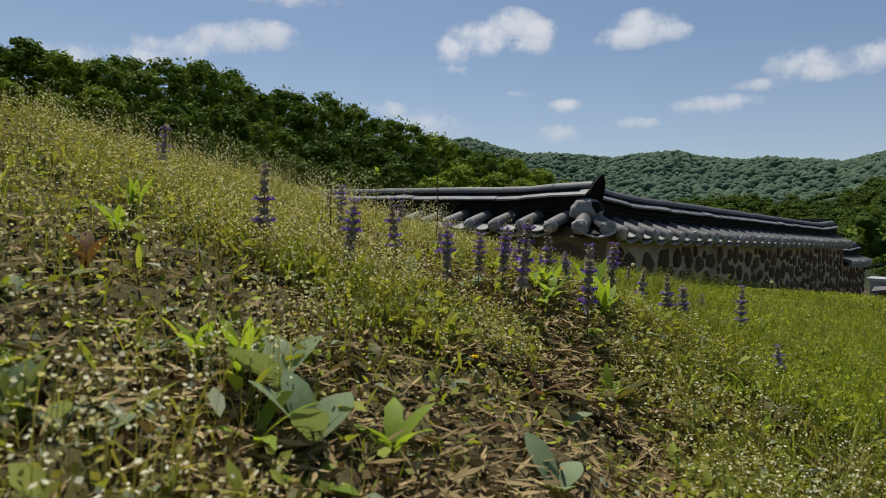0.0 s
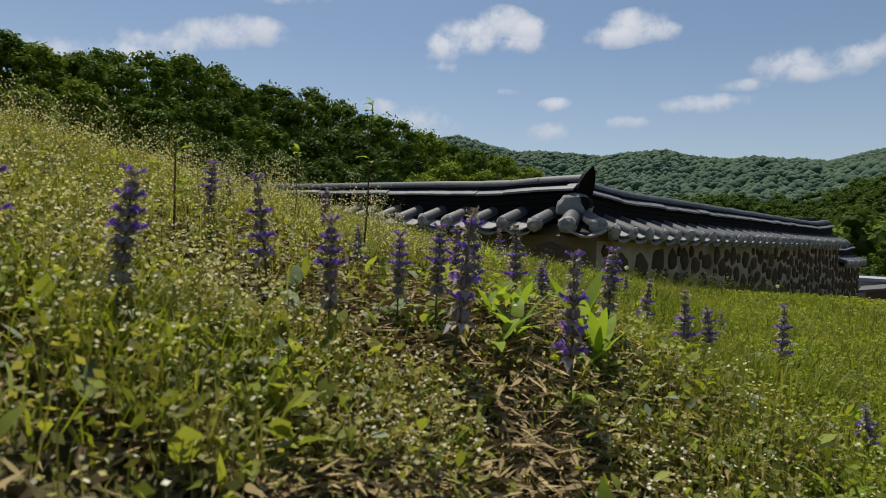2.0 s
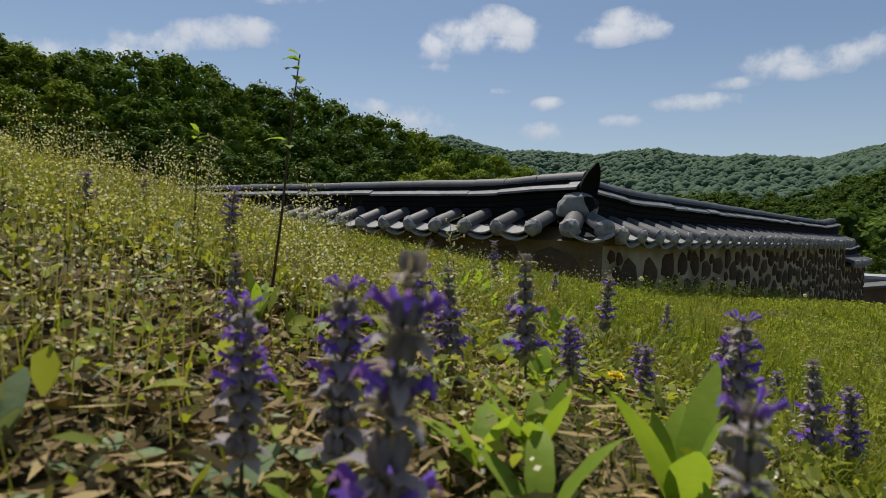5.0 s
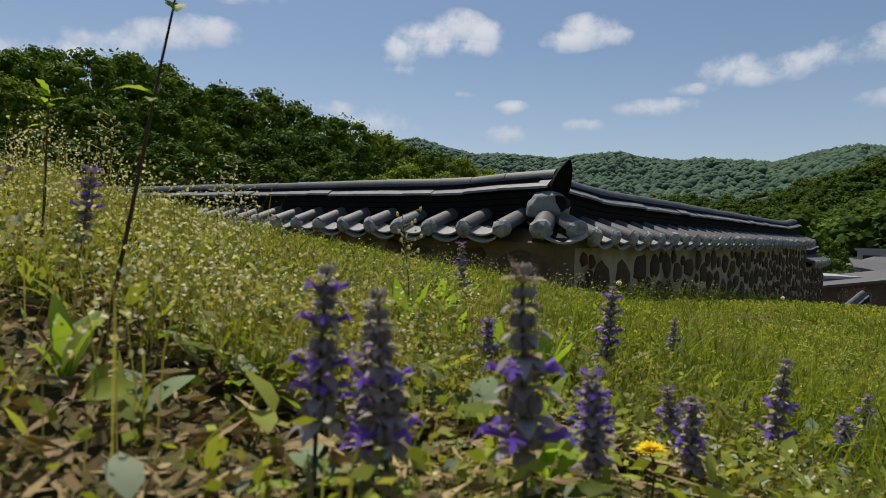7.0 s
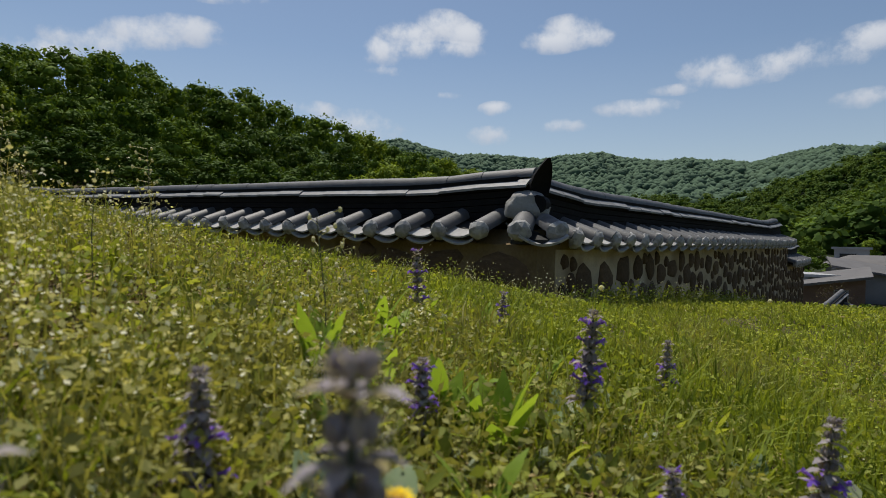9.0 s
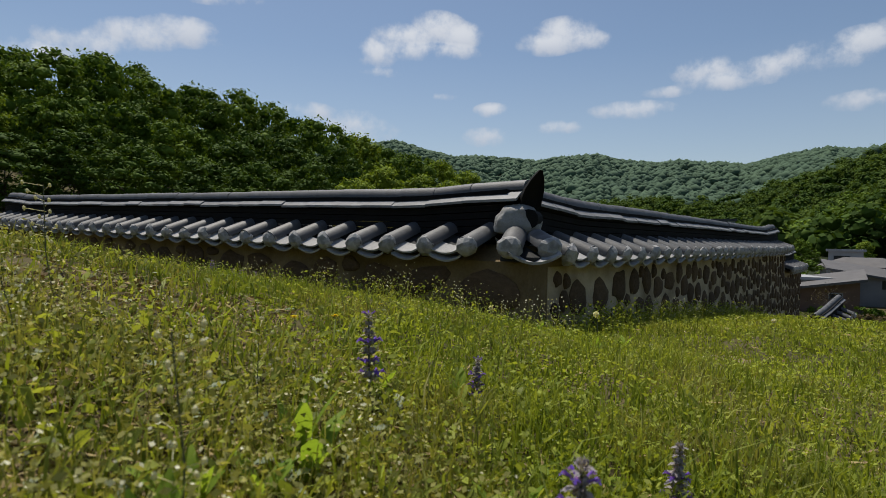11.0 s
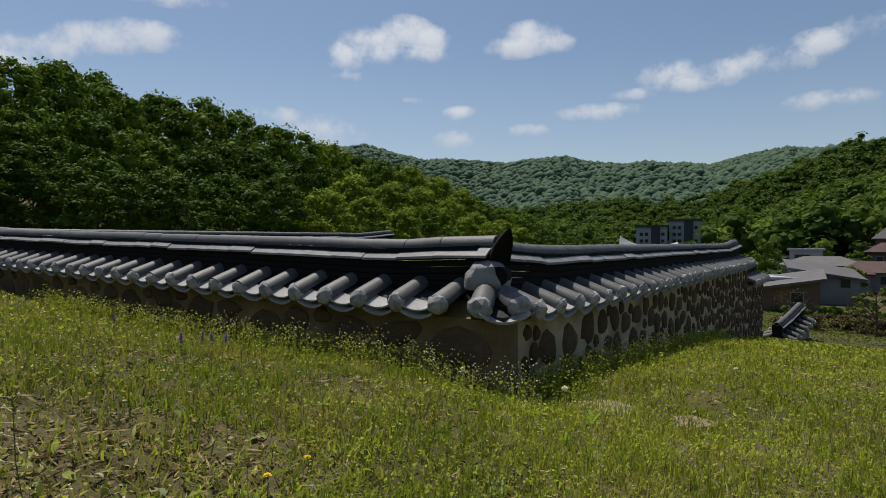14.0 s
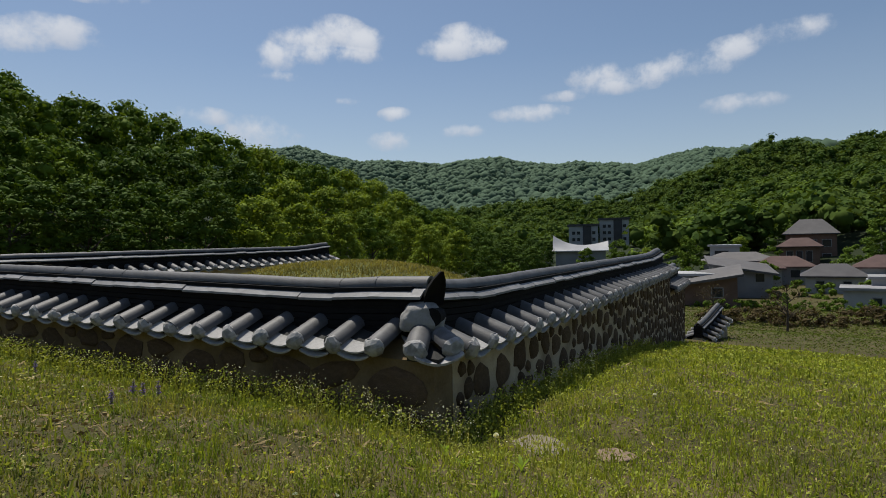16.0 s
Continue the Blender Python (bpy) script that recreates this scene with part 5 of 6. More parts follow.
GREY_HERBS = [
    (2.33, -4.53, .115), (2.44, -4.55, .09), (2.43, -4.04, .06), (2.52, -3.68, .07), (2.58, -4.29, .07), (2.39, -4.75, .06), (2.24, -4.64, .05), (2.35, -4.80, .07), (2.42, -3.42, .06), (2.08, -4.75, .05),
    (1.83, -3.85, .06), (1.90, -3.89, .06), (1.95, -3.74, .05), (1.98, -3.66, .05), (1.87, -3.80, .05), (1.55, -3.36, .06), (1.76, -3.20, .08), (1.82, -3.42, .05), (1.81, -3.09, .06), (1.90, -2.67, .05),
    (1.64, -3.47, .06), (1.45, -3.24, .06), (1.70, -2.84, .07), (1.72, -2.91, .07), (1.39, -3.08, .06), (1.69, -2.77, .06),
]
RED_HERBS = [(2.44, -3.79, .10), (1.96, -4.64, .09), (2.45, -4.29, .06), (2.35, -4.00, .07), (2.56, -3.63, .07), (1.42, -3.68, .05)]
DARK_HERBS = [(2.35, -4.00, .10), (2.40, -3.81, .09), (2.45, -3.75, .10), (2.53, -3.66, .09), (2.60, -3.54, .10), (2.38, -4.06, .07), (2.68, -3.47, .08), (2.30, -4.35, .06)]
ERECT_HERBS = [(2.15, -3.47, .11), (2.21, -3.52, .085), (2.05, -3.52, .08), (1.52, -3.03, .10), (1.63, -2.95, .10), (1.70, -2.93, .095), (1.56, -2.98, .08), (2.48, -2.95, .06), (2.27, -4.54, .07), (1.56, -4.44, .08), (1.35, -2.76, .09), (1.20, -2.46, .07)]
M_HERB_DARK = material("herb_leaf_dark", (0.05, 0.055, 0.018), (0.17, 0.15, 0.04), 0.45, 25, 120, 0.3, 0.002, translucent=0.35, island=0.3, each=0.4)
HERB_KINDS = [("broadleaf_weed", M_HERB, "bright green toothed broadleaf weed in the grass"), ("dock_weed", M_HERB_GREY, "pale grey-green spoon-leaved weed on bare soil"), ("withered_weed", M_HERB_RED, "withered reddish-brown weed leaf standing up"), ("plantain_weed", M_HERB_DARK, "dark olive rosette of long bronzed leaves"), ("upright_weed", M_HERB, "bright green weed with upright spoon-shaped leaves")]
for k, spots in enumerate((BRIGHT_HERBS + BRIGHT_HERBS_LOW, GREY_HERBS, RED_HERBS, DARK_HERBS, ERECT_HERBS)):
    nm, mt, lb = HERB_KINDS[k]
    for i, (x, y, l) in enumerate(spots):
        low = float(track_dist(np.float64(x), np.float64(y))) < .2
        rise = (1.2, .85, 1.15, .75, 1.35)[k] + (.25 if k < 4 else .08) * math.sin(i * 2.1) - (.15 if low else 0)
        herb(nm, x, y, (4, 3, 2, 4, 6)[k] + i % 2, l * (1.1, 1.05, 1, 1.1, 1.1)[k], l * (.27, .50, .24, .30, .26)[k], rise, mt, lb, 100 * k + i, (.12, .03, .03, .03, .06)[k], (.7, .5, .7, .7, .35)[k], aim=2.75 + .5 * math.sin(i * 1.7) if k == 1 else None)


def small_herbs():
    """Scattered small rosettes: a few shapes, many places."""
    rr = random.Random(77)
    protos = [herb("broadleaf_weed", 1.1, -2.9, 5, .045, .016, .7, M_HERB, "small green rosette weed in the grass", 300),
              herb("dock_weed", 1.6, -3.8, 5, .04, .018, .5, M_HERB_GREY, "small grey-green rosette weed on the soil", 301),
              herb("withered_weed", 2.5, -3.9, 3, .05, .012, .5, M_HERB_RED, "dead brown leaves lying in the meadow", 302)]
    for i in range(150):
        t = rr.uniform(0, 1)
        x, y = 3.0 - 1.5 * t + rr.gauss(-.35, .5), -4.9 + 2.2 * t + rr.gauss(.35, .5)
        if float(track_dist(np.float64(x), np.float64(y))) < .12:
            continue
        k = rr.choice((0, 0, 0, 1, 1, 2))
        s = rr.uniform(.6, 1.3)
        copy_thing(protos[k], Matrix()).matrix_basis = Matrix.Translation((x, y, gz(x, y))) @ pose(0, 0, 0, 0, 0, rr.uniform(0, 360)) @ Matrix.Scale(s, 4)


small_herbs()


def dandelion(x, y, h, r=.016):
    root = tagged(new("dandelion"), "yellow dandelion flower open in the grass", "flower", "dandelions")
    root.location = (x, y, gz(x, y))
    bm = bmesh.new()
    lathe_tube(bm, [(0, 0, -.01), (.004, 0, h * .6), (0, 0, h)], [.0016, .0014, .0018], 5)
    part("stem", bm, M_STEM, root)
    bm = bmesh.new()
    rr = random.Random(int(x * 1000))
    for ring, (n, rise, ln) in enumerate(((22, .15, 1.0), (18, .5, .85), (12, .9, .6))):
        for j in range(n):
            leaf_strip(bm, (0, 0, h), j * 6.283 / n + ring * .2, r * ln * rr.uniform(.9, 1.1), r * .22, rise, .3, segs=2)
    part("petals", bm, M_YELLOW, root)


for x, y, h, r in ((1.927, -3.13, .048, .017), (1.847, -3.26, .092, .011), (.755, -2.16, .05, .012), (2.33, -4.16, .05, .008), (.80, -2.33, .05, .012), (2.19, -3.60, .06, .008), (.35, -1.55, .04, .012)):
    dandelion(x, y, h, r)


def seed_clock(x, y, h, r=.014):
    root = tagged(new("dandelion_clock"), "white fluffy dandelion seed head by the wall", "flower", "dandelion clocks")
    root.location = (x, y, gz(x, y))
    bm = bmesh.new()
    lathe_tube(bm, [(0, 0, -.01), (.01, 0, h * .6), (0, 0, h)], [.0018, .0015, .0016], 5)
    part("stem", bm, M_STEM, root)
    rng = np.random.default_rng(int(abs(x) * 1000))
    d = rng.normal(size=(420, 3))
    d /= np.linalg.norm(d, axis=1, keepdims=True)
    V, T = diamonds(rng, d * r * rng.uniform(.75, 1, (420, 1)) + [0, 0, h], np.full(420, .006), 0, .8)
    put_part("seed_fluff", mesh_np("seed_fluff", V, T, M_FLUFF), root)


for x, y, h in ((.80, -.52, .15), (-.03, -.16, .16), (1.30, 1.3, .14)):
    seed_clock(x, y, h)


def tall_weed(x, y, h, lean, leaves, label, seed):
    """A single thin dark stalk with small lobed leaves at its tip and along it."""
    rr = random.Random(seed)
    root = tagged(new("tall_weed"), label, "weed", "tall weeds")
    root.location = (x, y, gz(x, y))
    bm = bmesh.new()
    top = Vector((lean[0], lean[1], h))
    pts = [(0, 0, -.02), tuple(top * .35 + Vector((.006, 0, 0))), tuple(top * .7), tuple(top)]
    lathe_tube(bm, pts, [.0024, .0021, .0017, .0012], 5)
    part("stem", bm, M_HERB_RED, root)
    for f, ln, w, ri in leaves:
        bm = bmesh.new()
        leaf_strip(bm, tuple(top * f), rr.uniform(0, 6.28), ln, w, ri, .8, .18)
        part("leaf", bm, M_HERB, root, shade=True)


tall_weed(1.545, -3.47, .46, (-.17, .16), [(.99, .025, .02, .9), (.97, .035, .026, .3), (.93, .032, .026, .2), (.9, .03, .024, -.2), (.62, .045, .018, .4), (.60, .035, .015, .3)], "tall thin reddish stalk with yellow-green lobed leaves at its tip", 5)
tall_weed(1.10, -3.38, .24, (.0, .01), [(1.0, .03, .016, 1.2), (.99, .028, .015, .7), (.97, .028, .014, .5), (.95, .026, .014, .9), (.92, .022, .012, .6), (.8, .024, .012, .4), (.62, .03, .012, .5)], "thin stalk with a withered flower head", 6)
tall_weed(1.60, -3.95, .2, (.01, .0), [(.98, .03, .012, 1.0), (.9, .04, .014, .8), (.75, .05, .015, .7), (.6, .05, .016, .7), (.4, .05, .016, .6), (.85, .04, .013, .8), (.5, .05, .014, .7)], "leafy upright young weed in the meadow", 7)


def seed_weeds():
    """Cress-like stalks gone to seed, with pods on short side stalks."""
    def build(seed):
        rr = random.Random(seed)
        root = tagged(new("seed_stalk_weed"), "thin pale seed stalk with small pods above the grass", "weed", "seed stalks in the meadow")
        bm = bmesh.new()
        lathe_tube(bm, [(0, 0, -.02), (.01, .004, .11), (.0, .012, .22)], [.0014, .0011, .0007], 4)
        part("stem", bm, M_STEM, root)
        for k in range(16):
            z = .09 + k * .0085
            a = k * 2.4
            e = Vector((math.cos(a) * .02, math.sin(a) * .02, z + .009))
            bm = bmesh.new()
            lathe_tube(bm, [(0, .006 + z * .02, z), tuple(e)], [.0005, .0005], 3)
            bmesh.ops.create_icosphere(bm, subdivisions=1, radius=.0028, matrix=Matrix.Translation(e) @ Matrix.Diagonal((1, 1, 1.5, 1)))
            part("pod", bm, M_FLORET, root)
        return root
    protos = [build(1), build(2)]
    rr = random.Random(4)
    spots = [(1.0, -2.95), (.75, -3.2), (.9, -3.5), (.55, -3.7), (1.3, -3.75), (.4, -3.0), (.3, -3.4), (1.25, -2.75), (1.12, -3.1), (.7, -2.8), (.1, -3.9), (.5, -4.2), (.9, -4.6), (1.35, -4.6), (-.1, -3.2), (1.5, -3.0),
             (.15, -.12), (.3, .1), (.28, .4), (-.25, -.12), (-.5, -.1), (-.85, -.15), (.33, .8), (-1.4, -.12), (-2.1, -.2), (.1, -.2), (.35, 1.3)]
    for i, (x, y) in enumerate(spots):
        m = Matrix.Translation((x, y, gz(x, y))) @ pose(0, 0, 0, rr.uniform(-10, 10), rr.uniform(-10, 10), rr.uniform(0, 360)) @ Matrix.Scale(rr.uniform(.7, 1.2), 4)
        if i < 2:
            protos[i].matrix_basis = m
        else:
            copy_thing(protos[i % 2], Matrix()).matrix_basis = m


seed_weeds()


# ---- flat stone by the corner ----
def flat_stone(x, y, w, d, h, yaw, mat, label):
    rr = random.Random(int(x * 100))
    bm = bmesh.new()
    n = 12
    rad = [rr.uniform(.8, 1.08) for _ in range(n)]
    rings = [[bm.verts.new((math.cos(2 * math.pi * k / n) * w / 2 * s * rad[k], math.sin(2 * math.pi * k / n) * d / 2 * s * rad[k], z)) for k in range(n)] for s, z in ((1.05, -.05), (1.0, h * .7), (.9, h), (.45, h * 1.1))]
    for a, b in zip(rings, rings[1:]):
        for k in range(n):
            bm.faces.new((a[k], a[(k + 1) % n], b[(k + 1) % n], b[k]))
    bm.faces.new(rings[-1])
    ob = tagged(new("flat_stone", bm_mesh("flat_stone", bm, mat, True)), label, "stone")
    ob.matrix_world = Matrix.Translation((x, y, gz(x, y))) @ pose(0, 0, 0, 0, 0, yaw)


M_SLAB = material("field_slab", (0.17, 0.145, 0.11), (0.30, 0.26, 0.21), 0.9, 6, 60, 0.5, 0.006, stain=((.14, .12, .09), 8, .5))
flat_stone(.80, .12, .36, .40, .016, 35, M_SLAB, "flat pale field stone bedded in the grass")
flat_stone(1.24, .21, .26, .24, .02, 10, material("bare_soil_crust", (.17, .12, .08), (.28, .21, .15), .95, 8, 60, .6, .008), "bare crusted earth patch flush with the grass")


# ---- houses and buildings in the valley ----
M_WHITE = material("white_render", (.30, .305, .31), (.43, .435, .44), .85, .6, 9, .2, .01, stain=((.36, .36, .35), .5, .5))
M_GREYW = material("grey_render", (.20, .20, .205), (.31, .31, .315), .85, .5, 8, .2, .01, stain=((.3, .3, .31), .4, .4))
M_BRICK = material("brown_brick", (.13, .08, .06), (.21, .135, .10), .9, 1.2, 14, .3, .01)
M_ROOF_G = material("grey_roofing", (.075, .07, .068), (.135, .126, .122), .7, .7, 10, .3, .02, stain=((.1, .095, .09), .6, .5))
M_ROOF_D = material("dark_roofing", (.035, .033, .036), (.07, .066, .067), .7, .7, 10, .3, .02)
M_ROOF_R = material("red_roofing", (.075, .048, .043), (.12, .08, .072), .8, .7, 10, .3, .02)
M_GLASS = material("window_glass", (.012, .016, .022), (.03, .036, .045), .15, .5, 5, 0)
M_FRAME = material("window_frame", (.22, .22, .22), (.32, .32, .32), .6, 3, 20, 0)


def windows(parent, w, d, zs, cols, size, face=0, mat=M_GLASS):
    """Recessed panes with frames on the front of a block."""
    for z in zs:
        for c in cols:
            bm = bmesh.new()
            box(bm, c - size[0] / 2 - .08, -d / 2 - .07, z - .08, c + size[0] / 2 + .08, -d / 2 + .02, z + size[1] + .08)
            f = part("window", bm, M_FRAME, parent)
            bm = bmesh.new()
            box(bm, c - size[0] / 2, -d / 2 - .09, z, c + size[0] / 2, -d / 2 - .03, z + size[1])
            part("pane", bm, mat, f)


def hip_roof(bm, w, d, z, h, over=.5, ridge=.45):
    x, y = w / 2 + over, d / 2 + over
    b = [bm.verts.new(p) for p in ((-x, -y, z), (x, -y, z), (x, y, z), (-x, y, z))]
    e = [bm.verts.new(p) for p in ((-x, -y, z + .16), (x, -y, z + .16), (x, y, z + .16), (-x, y, z + .16))]
    r = [bm.verts.new((-w * ridge / 2, 0, z + h)), bm.verts.new((w * ridge / 2, 0, z + h))]
    bm.faces.new(b[::-1])
    for k in range(4):
        bm.faces.new((b[k], b[(k + 1) % 4], e[(k + 1) % 4], e[k]))
    bm.faces.new((e[0], e[1], r[1], r[0]))
    bm.faces.new((e[1], e[2], r[1]))
    bm.faces.new((e[2], e[3], r[0], r[1]))
    bm.faces.new((e[3], e[0], r[0]))


def house(x, y, z, yaw, w, d, h, wall, roof, kind, rh, label, rows=(1.0,), cols=(), size=(1.2, 1.2), name="house"):
    root = tagged(new(name), label, name.replace("_", " "))
    root.matrix_world = Matrix.Translation((x, y, z)) @ pose(0, 0, 0, 0, 0, yaw)
    bm = bmesh.new()
    box(bm, -w / 2, -d / 2, -4, w / 2, d / 2, h)
    lift = max(-rh, 0)
    if kind == "shed":
        for v in bm.verts:
            if v.co.z > 0:
                v.co.z += lift + rh * (v.co.x / w + .5) + .09 * (v.co.y + d / 2)
    part("wall", bm, wall, root)
    bm = bmesh.new()
    if kind == "hip":
        hip_roof(bm, w, d, h, rh)
    elif kind == "shed":
        # one plane, falling to the front and to one side
        x1, y1 = w / 2 + .5, d / 2 + .6
        vs = [bm.verts.new((sx * x1, sy * y1, h + lift + rh * (sx * x1 / w + .5) + .09 * (sy * y1 + d / 2) + up)) for up in (.01, .23) for sx, sy in ((-1, -1), (1, -1), (1, 1), (-1, 1))]
        for f in ((0, 1, 5, 4), (1, 2, 6, 5), (2, 3, 7, 6), (3, 0, 4, 7), (4, 5, 6, 7), (3, 2, 1, 0)):
            bm.faces.new([vs[k] for k in f])
    else:
        box(bm, -w / 2 - .3, -d / 2 - .3, h, w / 2 + .3, d / 2 + .3, h + rh)
    part("roof", bm, roof, root)
    windows(root, w, d, rows, cols, size)
    return root


house(-3.1, 60.5, -4.6, 4, 5.2, 6, 1.7, M_BRICK, M_ROOF_G, "shed", .9, "brown brick house with a grey sloping roof", (.7,), (.9,), (.9, .8))
house(-4.6, 62.5, -4.4, 4, 4.2, 5, 2.3, M_WHITE, M_WHITE, "flat", .25, "low white flat-roofed wing beside the brick house", (1.0,), ())
house(-0.6, 69.5, -4.0, 8, 5.6, 7, 1.75, M_GREYW, M_ROOF_G, "shed", -.9, "taller grey house with a grey sloping roof", (1.0,), (1.6,), (.8, .8))
house(-3.4, 94.5, -1.4, 4, 3.9, 5, 1.8, M_WHITE, M_WHITE, "flat", .3, "small white flat-roofed rooftop house", (.6,), (-.4,), (1.8, .6))
house(-1.2, 88.5, -3.8, 4, 9, 6, 2.2, M_GREYW, M_ROOF_G, "hip", 1.3, "low house with a wide grey roof")
house(8.8, 114.5, -3.2, -4, 7.2, 7, 5.2, M_BRICK, M_ROOF_D, "hip", 2.6, "large two-storey house with a dark hipped roof", (.9, 3.2), (-2, .2, 2.2), (1.2, 1.1))
house(6.8, 106.5, -3.4, -4, 5.4, 5, 3.4, M_BRICK, M_ROOF_R, "hip", 1.5, "brick house with a faded red roof", (1.2,), (-1.3, 0, 1.3), (.8, 1.6))
house(4.0, 84.5, -4.2, 0, 6.2, 6, 2.0, M_GREYW, M_ROOF_R, "hip", 1.4, "low house with a faded red tiled roof", (.8,), (-1.5, 1.2), (1, .9))
house(2.4, 81.0, -4.3, 0, 2.6, 4, 2.0, M_WHITE, M_ROOF_R, "hip", .8, "small white outbuilding with a red roof", (.8,), (0,), (.8, .8))
house(8.5, 73.5, -4.8, -3, 5.3, 5, 2.0, M_WHITE, M_ROOF_D, "hip", 1.4, "white bungalow with a dark hipped roof", (.6,), (-1.3, 1.1), (.7, 1.0))
house(9.9, 60.2, -5.2, -6, 3.6, 4, 2.0, M_WHITE, M_GREYW, "flat", .25, "white modern house with a flat roof", (.8,), (.6,), (.6, .6))
house(12.2, 63.5, -5.2, -6, 3.2, 4, 2.8, M_WHITE, M_GREYW, "flat", .25, "white two-storey house behind the flat-roofed one", (1.4,), (-.4,), (.8, .8))
house(15.0, 82.0, -4.6, -8, 7, 6, 2.4, M_GREYW, M_ROOF_R, "hip", 1.5, "house with a dull red roof by the parked cars")


def apartment(x, y, z, yaw, w, d, h, floors, cols, label):
    root = tagged(new("apartment_building"), label, "building", "grey apartment buildings")
    root.matrix_world = Matrix.Translation((x, y, z)) @ pose(0, 0, 0, 0, 0, yaw)
    bm = bmesh.new()
    box(bm, -w / 2, -d / 2, -6, w / 2, d / 2, h)
    part("wall", bm, M_WHITE, root)
    bm = bmesh.new()
    box(bm, -w / 2 - .5, -d / 2 - .5, h, w / 2 + .5, d / 2 + .5, h + .7)
    part("roof", bm, M_ROOF_D, root, "dark flat roof edge")
    bm = bmesh.new()
    box(bm, -.2, -d / 2 - .25, -6, 2.6, -d / 2 + .1, h)
    part("stair_bay", bm, M_ROOF_D, root, "dark recessed stairwell strip")
    windows(root, w, d, [1.0 + 2.2 * k for k in range(floors)], cols, (1.0, 1.0))


apartment(-53.0, 199.5, -1.2, 14, 9.6, 9, 8.2, 3, (-3.2, -1.6, 3.4), "grey four-storey apartment block among the trees")
apartment(-44.3, 206.5, 1.0, 14, 9.6, 9, 8.0, 3, (-3.2, -1.6, 3.4), "second grey apartment block with a dark roof edge")
house(-61.5, 371, 23, 10, 7.5, 8, 6, M_GREYW, M_GREYW, "flat", .5, "distant grey building high among the trees", (1, 4), (-1.5, 1.5), (1.4, 1.4))
house(-61.5, 154.5, 2.2, 22, 6.3, 6, 2.2, M_GREYW, M_WHITE, "flat", .5, "low shed with a pale flat roof among the trees")


def swept_roof_hall(x, y, z, yaw, w, d, h):
    """A hall under a sagging white membrane-like roof with a raised peak."""
    root = tagged(new("hall"), "hall with a sweeping white curved roof", "building")
    root.matrix_world = Matrix.Translation((x, y, z)) @ pose(0, 0, 0, 0, 0, yaw)
    bm = bmesh.new()
    box(bm, -w / 2, -d / 2, -4, w / 2, d / 2, h)
    part("wall", bm, M_GREYW, root)
    bm = bmesh.new()
    nx, ny = 16, 8
    g = []
    for i in range(nx + 1):
        s = i / nx
        top = h + 2.7 * (1 - s) ** 3 + 1.6 * s ** 2 * .9 + .3
        col = []
        for j in range(ny + 1):
            q = abs(2 * j / ny - 1)
            col.append([bm.verts.new(((s - .5) * (w + 1.2), (j / ny - .5) * (d + 1.4), top - (top - h + .1) * (1 - (1 - q) ** 1.7) + dz)) for dz in (0, -.15)])
        g.append(col)
    for i in range(nx):
        for j in range(ny):
            bm.faces.new((g[i][j][0], g[i + 1][j][0], g[i + 1][j + 1][0], g[i][j + 1][0]))
            bm.faces.new((g[i][j + 1][1], g[i + 1][j + 1][1], g[i + 1][j][1], g[i][j][1]))
    for i in range(nx):
        for j in (0, ny):
            bm.faces.new((g[i][j][0], g[i][j][1], g[i + 1][j][1], g[i + 1][j][0]))
    for j in range(ny):
        for i in (0, nx):
            bm.faces.new((g[i][j][0], g[i][j + 1][0], g[i][j + 1][1], g[i][j][1]))
    bmesh.ops.recalc_face_normals(bm, faces=bm.faces)
    part("roof", bm, material("white_membrane", (.24, .245, .255), (.36, .365, .38), .6, .4, 6, .1, .01), root, "white sweeping roof", True)


swept_roof_hall(-30.2, 113.0, -3.0, 15, 9.4, 7, 3.0)


def car(x, y, yaw, paint, label):
    root = tagged(new("car"), label, "car", "parked cars")
    root.matrix_world = Matrix.Translation((x, y, gz(x, y))) @ pose(0, 0, 0, 0, 0, yaw)
    bm = bmesh.new()
    box(bm, -2.1, -.85, .3, 2.1, .85, .85, .12)
    box(bm, -1.3, -.75, .85, 1.1, .75, 1.4, .2)
    part("body", bm, paint, root)
    bm = bmesh.new()
    box(bm, -1.15, -.78, .95, .95, .78, 1.28)
    part("glass", bm, M_GLASS, root)
    for sx in (-1.3, 1.3):
        for sy in (-.8, .8):
            bm = bmesh.new()
            bmesh.ops.create_cone(bm, cap_ends=True, segments=14, radius1=.31, radius2=.31, depth=.2, matrix=Matrix.Translation((sx, sy, .31)) @ pose(0, 0, 0, 90))
            part("wheel", bm, M_ROOF_D, root)


car(12.9, 78.5, 20, material("white_paint", (.7, .7, .7), (.78, .78, .78), .3, 2, 20, 0), "white car parked beside the houses")
car(10.6, 82.0, 20, material("black_paint", (.015, .015, .017), (.03, .03, .032), .3, 2, 20, 0), "dark car parked beside the houses")


# ---- valley shrubs, hedge and bare young tree ----
def shrub_mass(name, spots, mat, label, cards=220, seed=3, leaf=.22):
    rng = np.random.default_rng(seed)
    for x, y, w, h in spots:
        V, T = crown_arrays(rng, cards * 3, w, h, 10, leaf)
        root = tagged(new(name), label, "shrub", name.replace("_", " ") + "s in the valley")
        root.location = (x, y, gz(x, y))
        V[:, 2] += h * .45
        put_part("foliage", mesh_np("foliage", V, T, mat), root)
        bm = bmesh.new()
        for k in range(3):
            lathe_tube(bm, [(0, 0, -.2), (.15 * (k - 1), .1 * k - .1, h * .5)], [.05, .02], 5)
        part("trunk", bm, M_BARK, root)


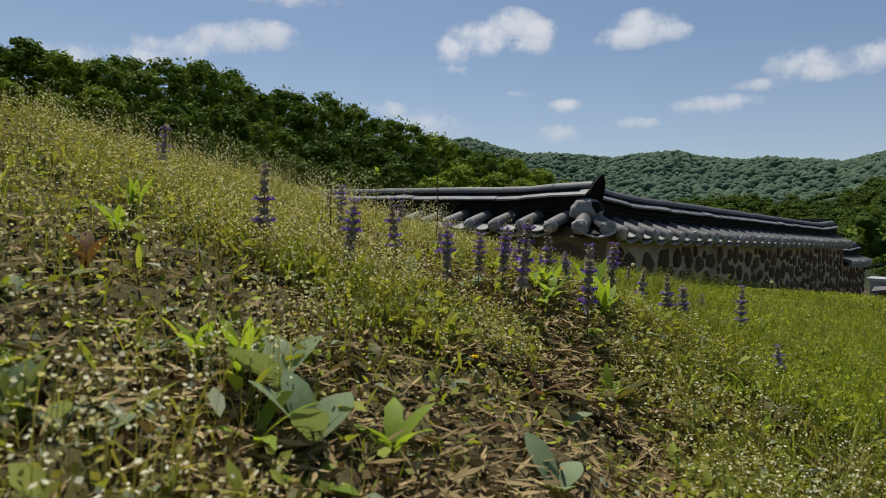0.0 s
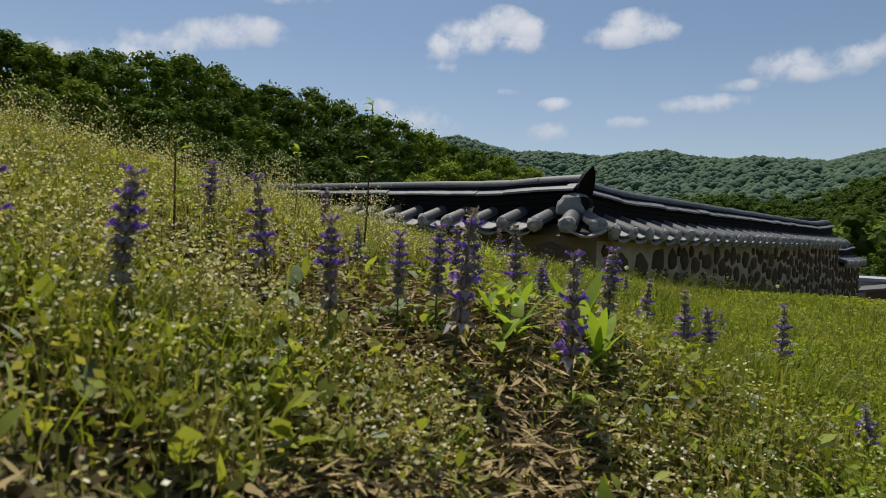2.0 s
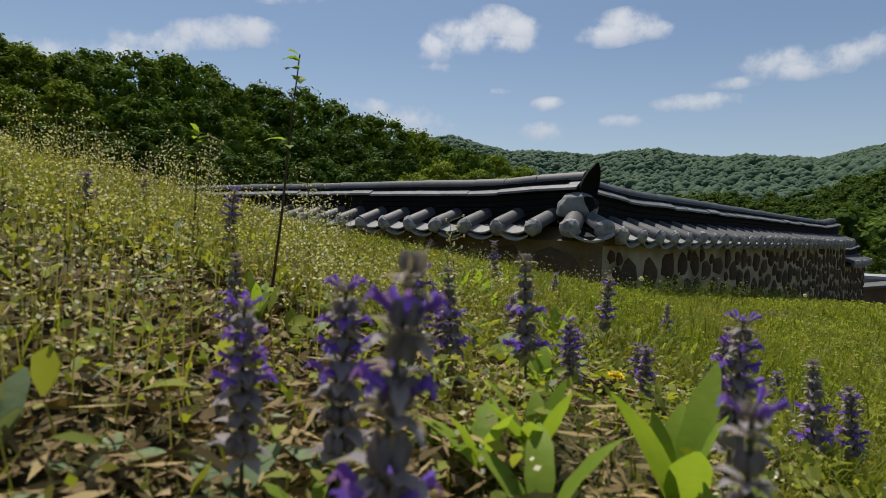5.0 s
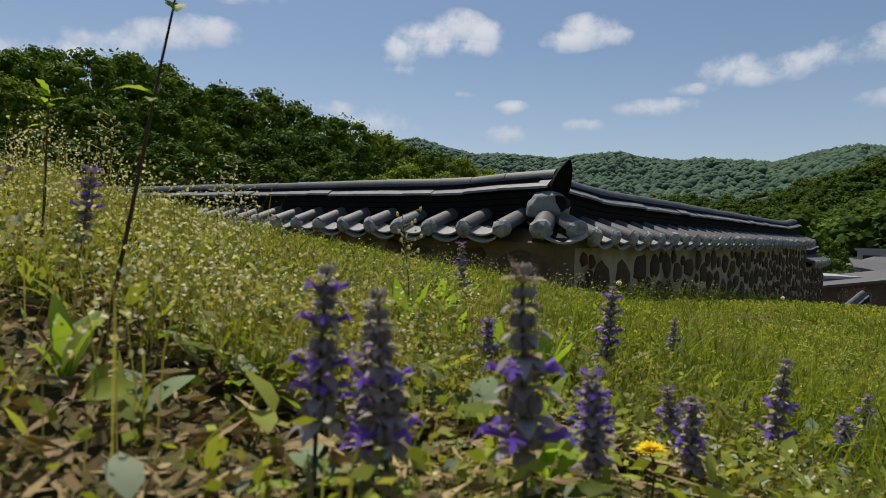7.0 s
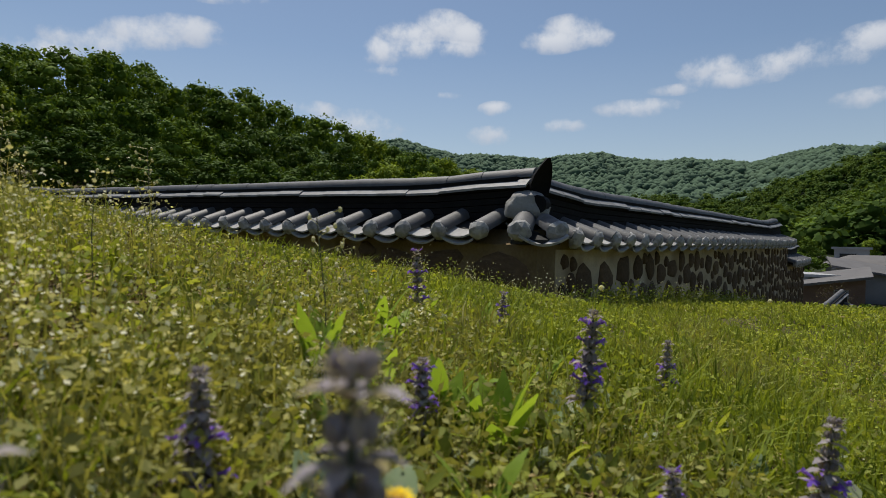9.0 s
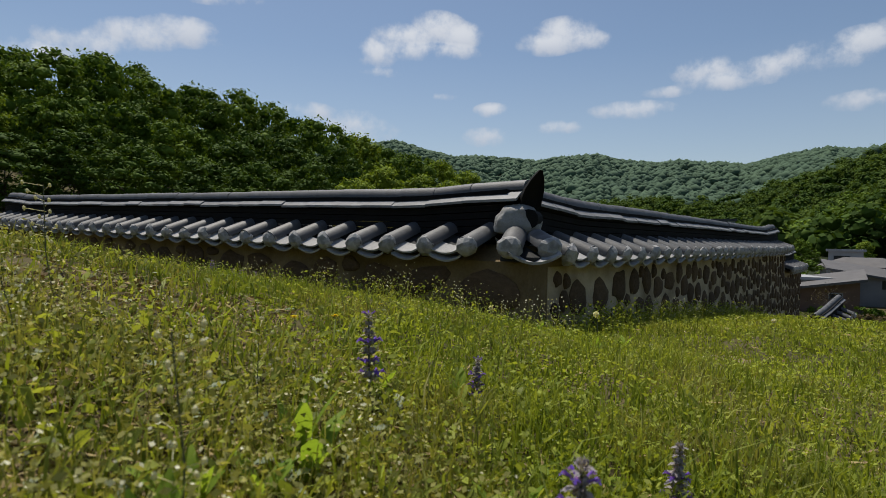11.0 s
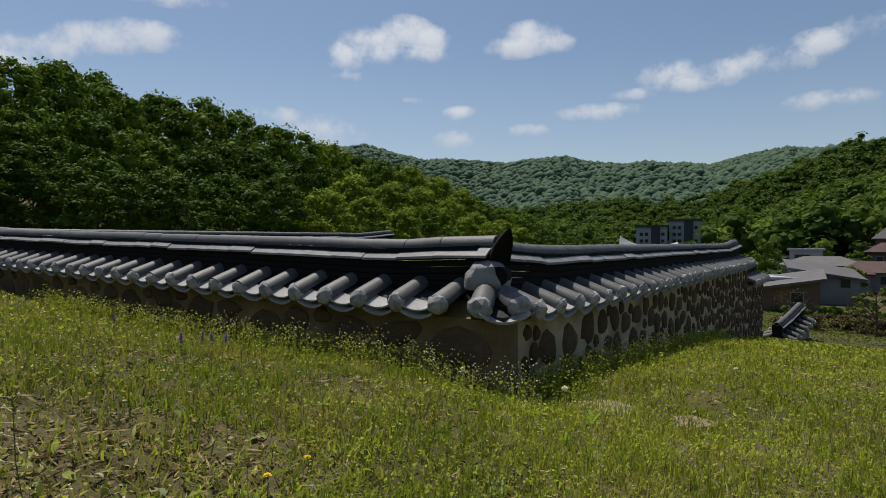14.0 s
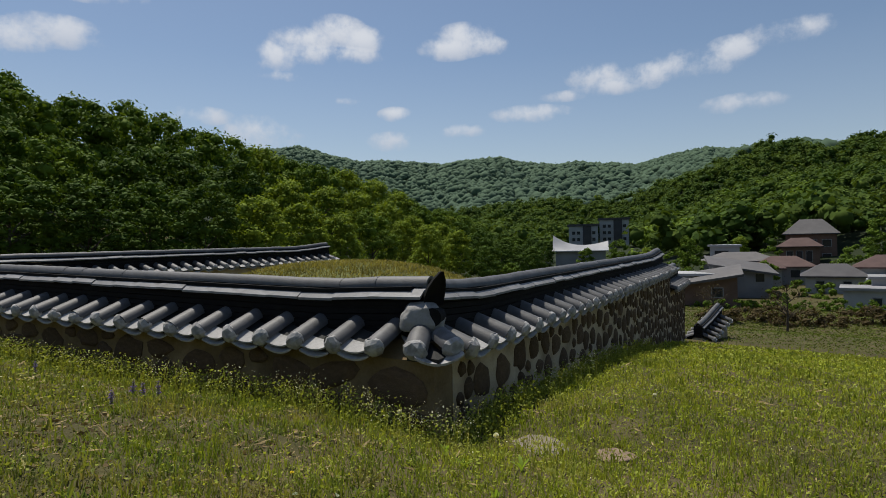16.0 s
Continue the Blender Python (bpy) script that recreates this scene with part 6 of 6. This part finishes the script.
M_BROWN_BUSH = material("russet_leaf", (.05, .04, .02), (.11, .085, .04), .8, .6, 4, 0, translucent=.2, island=.5)
rs = random.Random(31)
shrub_mass("hedge_bush", [(-1.5 + 1.25 * k + rs.uniform(-.4, .4), 48 + rs.uniform(-1.5, 1.5), rs.uniform(2.4, 3.4), rs.uniform(.8, 1.3)) for k in range(15)], M_BROWN_BUSH, "russet bush in a rough hedge across the valley meadow", 150, 5, .2)
shrub_mass("garden_bush", [(-3.2 + rs.uniform(-.4, .4) + 1.35 * k, 56 + rs.uniform(-1.5, 2.0), rs.uniform(1.2, 2.4), rs.uniform(.6, 1.1)) for k in range(13)], M_LEAF[0], "green garden bush below the houses", 130, 6, .2)
shrub_mass("garden_tree", [(2.0, 78, 3, 3.2), (3.2, 90, 3, 3), (10.5, 84, 4, 3), (12.5, 92, 4, 4), (-6.5, 84, 4, 3.5), (-8.5, 92, 5, 4), (0.8, 97, 4, 3.5), (13.8, 98, 5, 5), (2.8, 101, 4, 4), (-11, 101, 5, 4), (11, 69, 2, 1.6), (7, 66.5, 2.4, 1.6), (5.0, 68, 2.2, 1.6), (3.0, 65, 2, 1.4)], M_LEAF[0], "green garden tree between the houses", 260, 7, .3)


def bare_tree(x, y, h):
    rr = random.Random(2)
    root = tagged(new("young_tree"), "thin young tree with sparse spring leaves", "tree")
    root.location = (x, y, gz(x, y))
    bm = bmesh.new()
    lathe_tube(bm, [(0, 0, -.2), (.05, 0, h * .4), (0, .05, h)], [.09, .06, .015], 6)
    tips = []
    for k in range(16):
        a, z = rr.uniform(0, 6.28), h * rr.uniform(.3, .9)
        ln = (h - z) * .55 + .3
        e = (math.cos(a) * ln, math.sin(a) * ln, z + ln * .7)
        lathe_tube(bm, [(0, 0, z), (e[0] * .5, e[1] * .5, z + ln * .45), e], [.03, .018, .006], 4)
        tips += [e, (e[0] * .6, e[1] * .6, z + ln * .5)]
    part("trunk", bm, M_BARK, root)
    rng = np.random.default_rng(9)
    c = np.repeat(np.array(tips), 14, 0) + rng.normal(0, .22, (len(tips) * 14, 3))
    V, T = diamonds(rng, c, rng.uniform(.06, .13, len(c)), .2, .6)
    put_part("leaves", mesh_np("leaves", V, T, M_BROWN_BUSH), root)


bare_tree(3.2, 41.6, 3.4)
bare_tree(-1.9, 50.5, 2.6)
